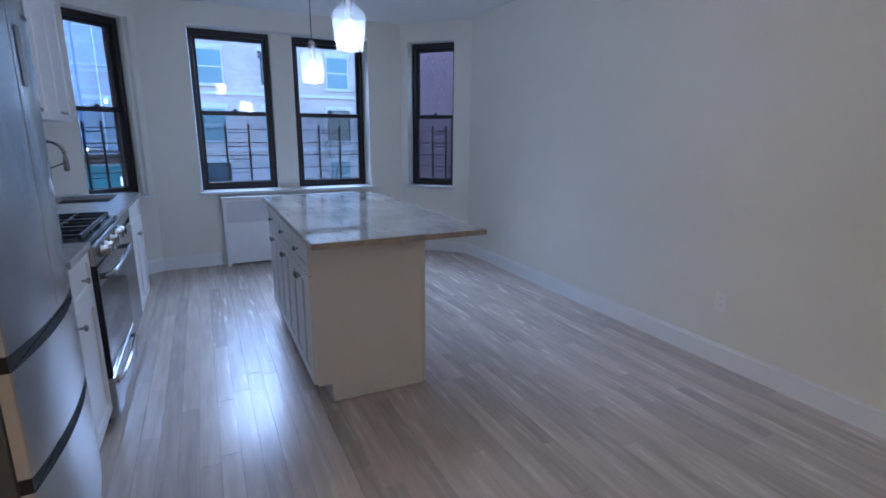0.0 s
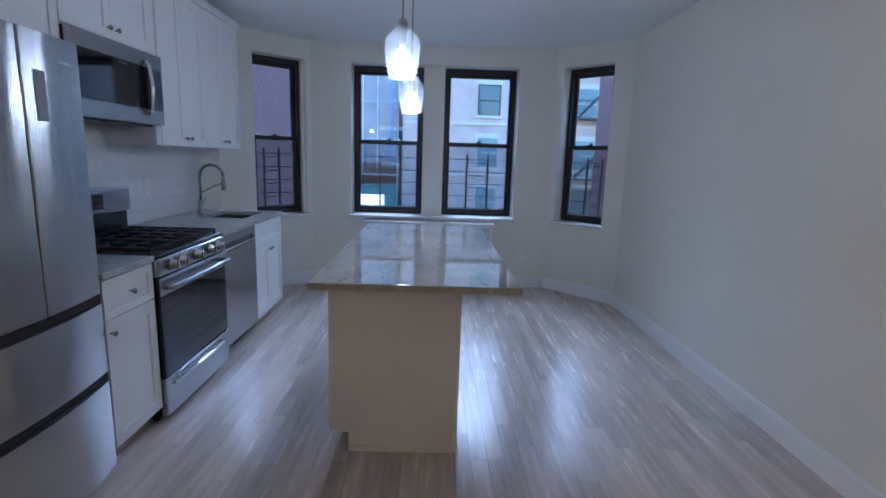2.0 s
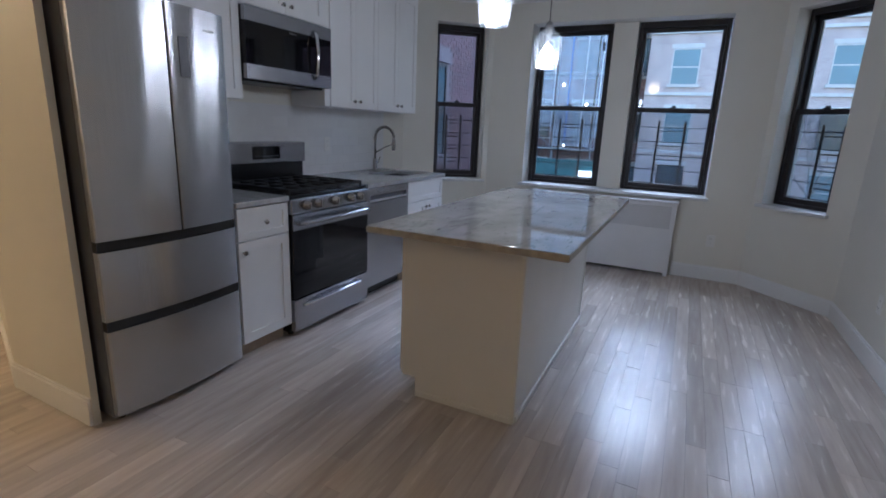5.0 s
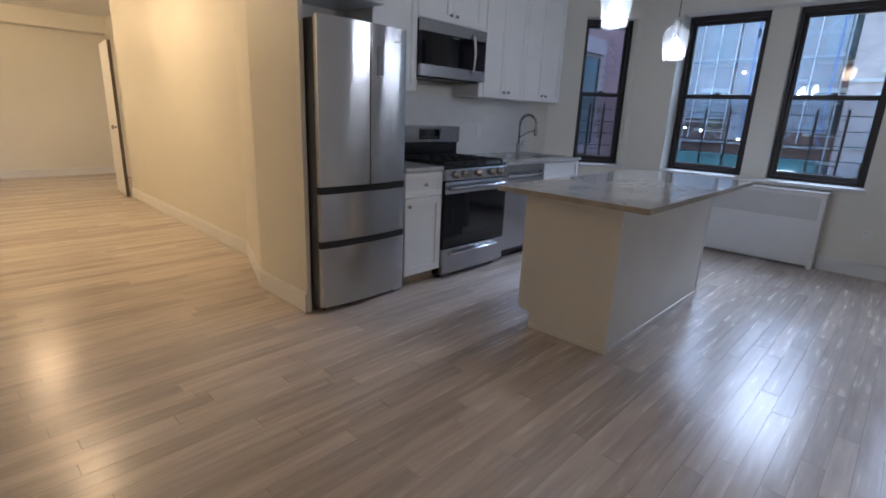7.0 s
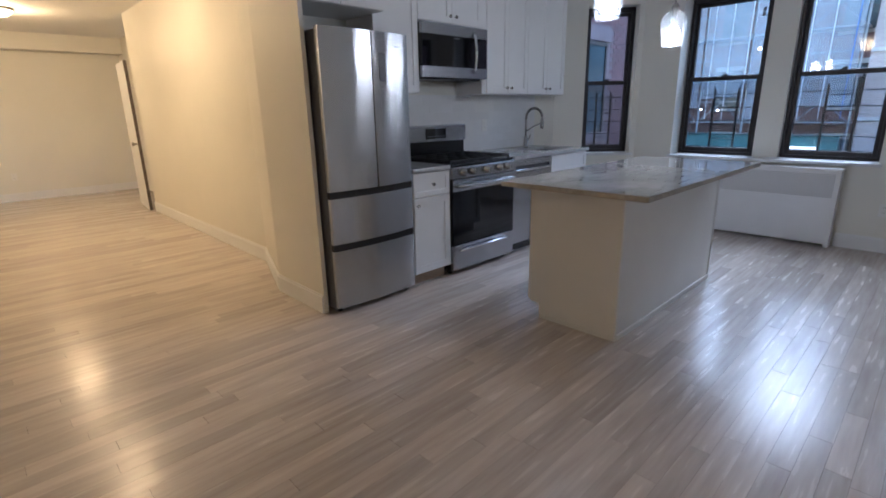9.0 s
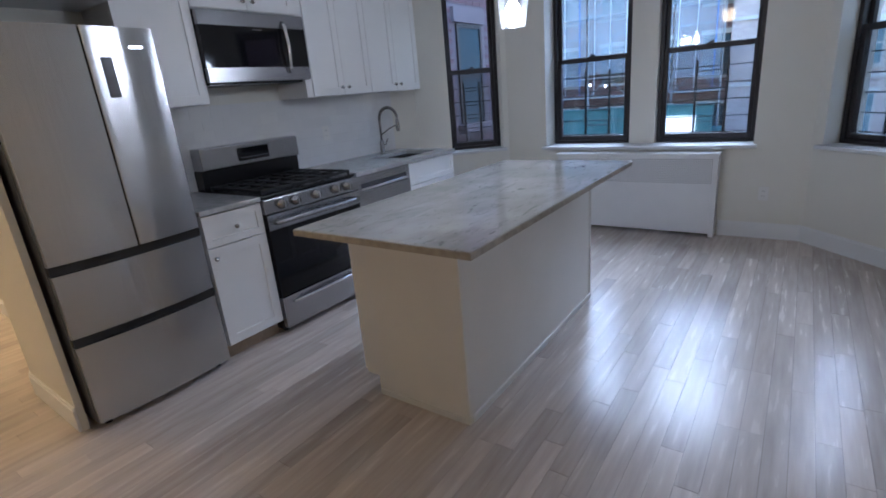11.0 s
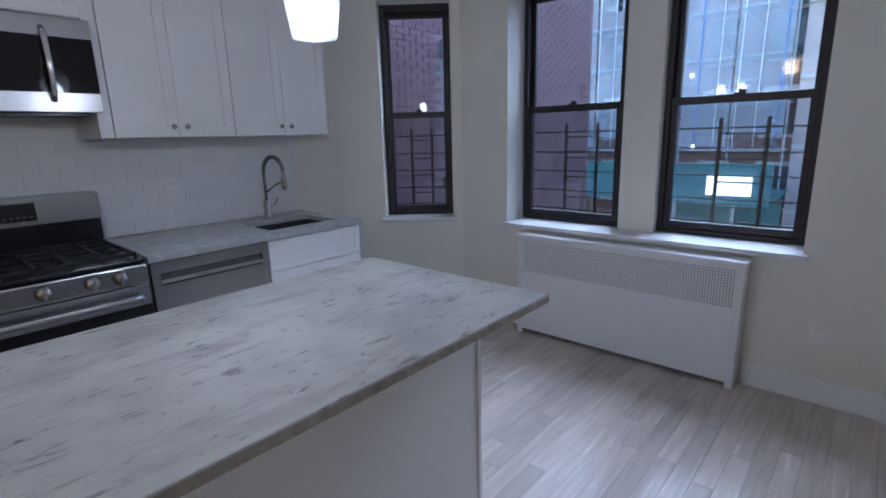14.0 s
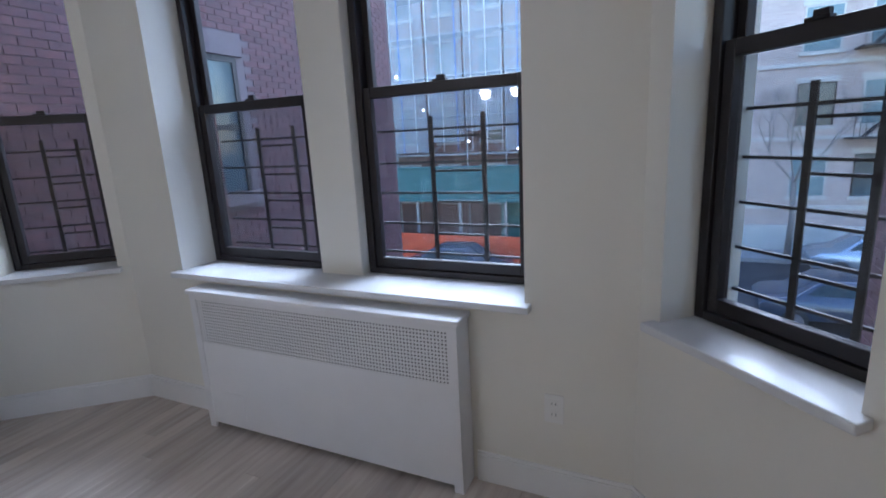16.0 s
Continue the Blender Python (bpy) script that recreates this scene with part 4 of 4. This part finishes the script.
for i in range(12):
    part("post", boxes((-25.5 + 2.15 * i, -25.38 + 2.15 * i, 24.62, 24.74, G, -1.5)), POLE, shed)
part("fence", boxes((-5.2, -0.6, 27.8, 27.9, G, -1.42)), TEAL, shed)
tagged(part("lit_panel", boxes((-2.75, -1.2, 24.44, 24.48, -1.13, -0.38), bevel=0.01), SIGN), "bright white panel on the construction shed", "sign")
tagged(part("barrier_mesh", boxes((-20, -1.5, 23.6, 23.64, G, G + 1.4)), ORANGE), "orange plastic construction barrier along the kerb", "barrier")
for x, z in ((-3.4, 2.8), (-2.3, 2.8), (-4.7, 3.8), (-4.4, 0.64), (-9.5, 2.8), (-13.0, 1.2), (-7.0, 1.1), (-6.2, 1.0), (-11.0, 4.6)):
    lampn = empty("work_light", pose(x, 28.35, z), "small bright work light on the scaffold", "work light", "scaffold work lights")
    part("lens", lathe([(0.001, -0.03), (0.05, -0.03), (0.065, 0.0), (0.001, 0.02)], 12, (0, 0, 0), "y"), FLOOD, lampn)
    part("bracket", boxes((-0.02, 0.02, 0.021, 0.2, -0.02, 0.02)), POLE, lampn)

# wings of the same house beside the bay
lw = empty("brick_wing", pose(0, 0, 0), "dark red brick wing with one window beside the bay", "building")
lw_wall = part("wall", boxes((-3.4, -2.1, 5.9, 12.4, G, 7)), MORTAR, lw)
far_window(lw, -2.1, 8.15, 0.9, 0.62, 1.45, DARKWIN, 1, "y", MORTAR)
far_window(lw, -2.1, 8.3, -2.6, 0.9, 1.75, DARKWIN, 1, "y")
rw = empty("brick_wing", pose(0, 0, 0), "dark red brick wing closing the court", "building")
rw_wall = part("wall", boxes((4.15, 5.4, 5.9, 9.7, G, 7)), MORTAR, rw)


# parked cars
def car(x, y, paint, label, heading=0):
    root = empty("parked_car", pose(x, y, G, 0, 0, heading), label, "car", "parked cars")
    bm = bmesh.new()
    prof = [(-2.1, 0.35), (-2.15, 0.75), (-1.9, 0.92), (-1.35, 0.98), (-0.75, 1.42), (0.55, 1.45), (1.25, 0.98), (1.95, 0.85), (2.15, 0.65), (2.12, 0.35)]
    a = [bm.verts.new((px, -0.85 if pz < 1.1 else -0.66, pz)) for px, pz in prof]
    b = [bm.verts.new((px, 0.85 if pz < 1.1 else 0.66, pz)) for px, pz in prof]
    bm.faces.new(a)
    bm.faces.new(b[::-1])
    for i in range(len(prof)):
        j = (i + 1) % len(prof)
        bm.faces.new((a[j], a[i], b[i], b[j]))
    bmesh.ops.recalc_face_normals(bm, faces=bm.faces[:])
    bmesh.ops.bevel(bm, geom=bm.edges[:], offset=0.05, segments=2, profile=0.5, affect="EDGES")
    body = part("body", bm, paint, root, smooth=True)
    for s in (-1, 1):
        bm = bmesh.new()
        bm.faces.new([bm.verts.new(c) for c in ((-1.15, s * 0.84, 1.0), (-0.7, s * 0.72, 1.36), (0.5, s * 0.72, 1.38), (1.05, s * 0.84, 1.0))])
        bmesh.ops.solidify(bm, geom=bm.faces[:], thickness=0.01)
        part("side_window", bm, DARKWIN, body)
    for px in (-1.3, 1.3):
        for s in (-1, 1):
            w = part("wheel", lathe([(0.2, -0.1), (0.32, -0.09), (0.33, 0), (0.32, 0.09), (0.2, 0.1)], 20, (px, s * 0.78, 0.33), "y"), RUBBER, root, smooth=True)
            part("rim", lathe([(0.001, -0.105), (0.2, -0.105), (0.2, 0.105), (0.001, 0.105)], 16, (px, s * 0.78, 0.33), "y"), CHROME, w)
    for s in (-0.6, 0.6):
        part("headlight", boxes((2.08, 2.16, s - 0.16, s + 0.16, 0.62, 0.74), bevel=0.02), CHROME, root)
    return root


car(9.3, 25.9, CARPAINT, "silver grey car parked across the street")
car(7.0, 20.2, CARDARK, "dark blue car parked on the near side")
car(-5.0, 21.6, CARDARK, "dark car parked by the orange barrier")
car(14.6, 25.9, CARPAINT, "silver grey car parked across the street")

# bare street tree
rt = random.Random(3)
tree = empty("street_tree", pose(6.9, 27.6, G + 0.15), "bare leafless street tree with thin branches", "tree")
part("trunk", tube([(0, 0, 0), (0.05, 0, 1.5), (0.0, 0.1, 3.0)], 0.13, 8, 0.09), BARK, tree, smooth=True)


def limb(p, d, r, n):
    q = p + d
    mid = p.lerp(q, 0.5) + Vector((rt.uniform(-.1, .1), rt.uniform(-.1, .1), rt.uniform(-.05, .1)))
    part("branch", tube([p, mid, q], r, 5, r * 0.6), BARK, tree)
    if n:
        for _ in range(3):
            e = Vector((rt.uniform(-1, 1), rt.uniform(-1, 1), rt.uniform(0.2, 1))).normalized()
            limb(q, (d.normalized() + e * 0.9).normalized() * d.length * 0.75, r * 0.58, n - 1)


for a in range(4):
    limb(Vector((0, 0.1, 3.0)), Vector((math.cos(a * 1.6), math.sin(a * 1.6), 1.3)) * 0.95, 0.042, 3)

# ---- tiles behind the worktop ----
backsplash = structure("backsplash", boxes((KX, KX + 0.004, 2.50, 4.985, 0.92, U0 - 0.002)), GROUT, "white glossy subway tile backsplash")
tw, th = 0.152, 0.0765
tb = boxes((0, 0.005, 0.0005, tw - 0.0005, 0.0005, th - 0.0005))
tile_full = mesh_of(tb, "tile")
tile_half = mesh_of(boxes((0, 0.005, 0.0005, tw / 2 - 0.0005, 0.0005, th - 0.0005)), "half_tile")
tile_full.materials.append(TILE)
tile_half.materials.append(TILE)
for r in range(7):
    z = 0.921 + r * th
    y = 2.505
    if r % 2:
        o = new("tile", tile_half)
        o.parent, o.location = backsplash, (KX + 0.004, y, z)
        y += tw / 2
    while y + tw < 4.99:
        o = new("tile", tile_full)
        o.parent, o.location = backsplash, (KX + 0.004, y, z)
        y += tw
    if y + tw / 2 < 4.99:
        o = new("tile", tile_half)
        o.parent, o.location = backsplash, (KX + 0.004, y, z)

# ---- floor ----
floor = structure("floor", boxes((-8.3, RX + 0.05, BACK, BY + 0.05, -0.15, -0.004)), GAP, "whitewashed oak strip flooring with a satin finish")
PW = 0.083
lengths = (0.5, 0.75, 1.05, 1.4, 1.8)
plank_meshes = []
for L in lengths:
    bm = boxes((0.0005, PW - 0.0005, 0.0009, L - 0.0009, -0.015, 0.0))
    me = mesh_of(bm, "plank")
    me.materials.append(PLANK)
    plank_meshes.append(me)
rest_v, rest_f = [], []
rng = random.Random(7)
x = -8.2
near = 0
while x < RX:
    lo, hi = (BACK, BY) if x > -0.95 else ((HALL_S - 0.05, 2.15) if x > -5.45 else (-0.78, 2.65))
    y = lo - rng.random() * 0.6
    while y < hi:
        k = rng.randrange(5)
        L = lengths[k]
        if y + L < lo:
            y += L
            continue
        if 0.2 < x < 3.05 and y + L > 1.3 and y < 5.4 and near < 300 and y + L < 6.0:
            o = new("plank", plank_meshes[k])
            o.parent, o.location = floor, (x, y, 0)
            near += 1
        else:
            b = len(rest_v)
            y0, y1, x0, x1 = max(y, lo - 0.02) + 0.0006, min(y + L, hi + 0.04) - 0.0006, x + 0.0004, x + PW - 0.0004
            rest_v += [(x0, y0, 0), (x1, y0, 0), (x1, y1, 0), (x0, y1, 0), (x0, y0, -0.015), (x1, y0, -0.015), (x1, y1, -0.015), (x0, y1, -0.015)]
            rest_f += [(b, b + 1, b + 2, b + 3), (b, b + 4, b + 5, b + 1), (b + 1, b + 5, b + 6, b + 2), (b + 2, b + 6, b + 7, b + 3), (b + 3, b + 7, b + 4, b)]
        y += L
    x += PW
me = bpy.data.meshes.new("planks")
me.from_pydata(rest_v, [], rest_f)
me.materials.append(PLANK_REST)
pl = new("planks", me)
pl.parent = floor
tagged(pl, kind="stuff")

# ---- bricks of the wings beside the bay ----
brick_mesh = mesh_of(boxes((-0.02, 0.007, 0.005, 0.213, 0.005, 0.067)), "brick")
brick_mesh.materials.append(BRICK)


def brick_face(wall, x, s, y0, y1, z0, z1, skip, near):
    """Running bond on a face at x that looks along s; near: the stretch whose bricks are single parts."""
    verts, faces = [], []
    row, single = 0, 0
    z = z0
    while z < z1:
        y = y0 - (0.109 if row % 2 else 0)
        while y < y1:
            a, b = max(y, y0) + 0.005, min(y + 0.218, y1) - 0.005
            inside = skip and skip[0] < b and a < skip[1] and skip[2] < z + 0.07 and z < skip[3]
            if not inside and b - a > 0.03:
                if near and near[0] < y and y + 0.218 < near[1] and near[2] < z < near[3] and single < 300:
                    o = new("brick", brick_mesh)
                    o.parent, o.location = wall, (x, y, z)
                    single += 1
                else:
                    k = len(verts)
                    xa, xb = x - s * 0.02, x + s * 0.007
                    verts += [(xa, a, z + 0.005), (xa, b, z + 0.005), (xa, b, z + 0.067), (xa, a, z + 0.067), (xb, a, z + 0.005), (xb, b, z + 0.005), (xb, b, z + 0.067), (xb, a, z + 0.067)]
                    faces += [(k + 4, k + 5, k + 6, k + 7), (k, k + 4, k + 7, k + 3), (k + 1, k + 2, k + 6, k + 5), (k + 3, k + 7, k + 6, k + 2), (k, k + 1, k + 5, k + 4)]
            y += 0.218
        z += 0.072
        row += 1
    me = bpy.data.meshes.new("bricks")
    me.from_pydata(verts, [], faces)
    me.materials.append(BRICK_REST)
    ob = new("bricks", me)
    ob.parent = wall
    return tagged(ob, kind="stuff")


brick_face(lw_wall, -2.1, 1, 5.92, 12.38, -3.0, 5.6, (8.05, 8.87, 0.72, 2.66), (6.2, 8.6, 0.5, 2.7))
brick_face(rw_wall, 4.15, -1, 5.92, 9.68, -3.0, 5.6, None, None)
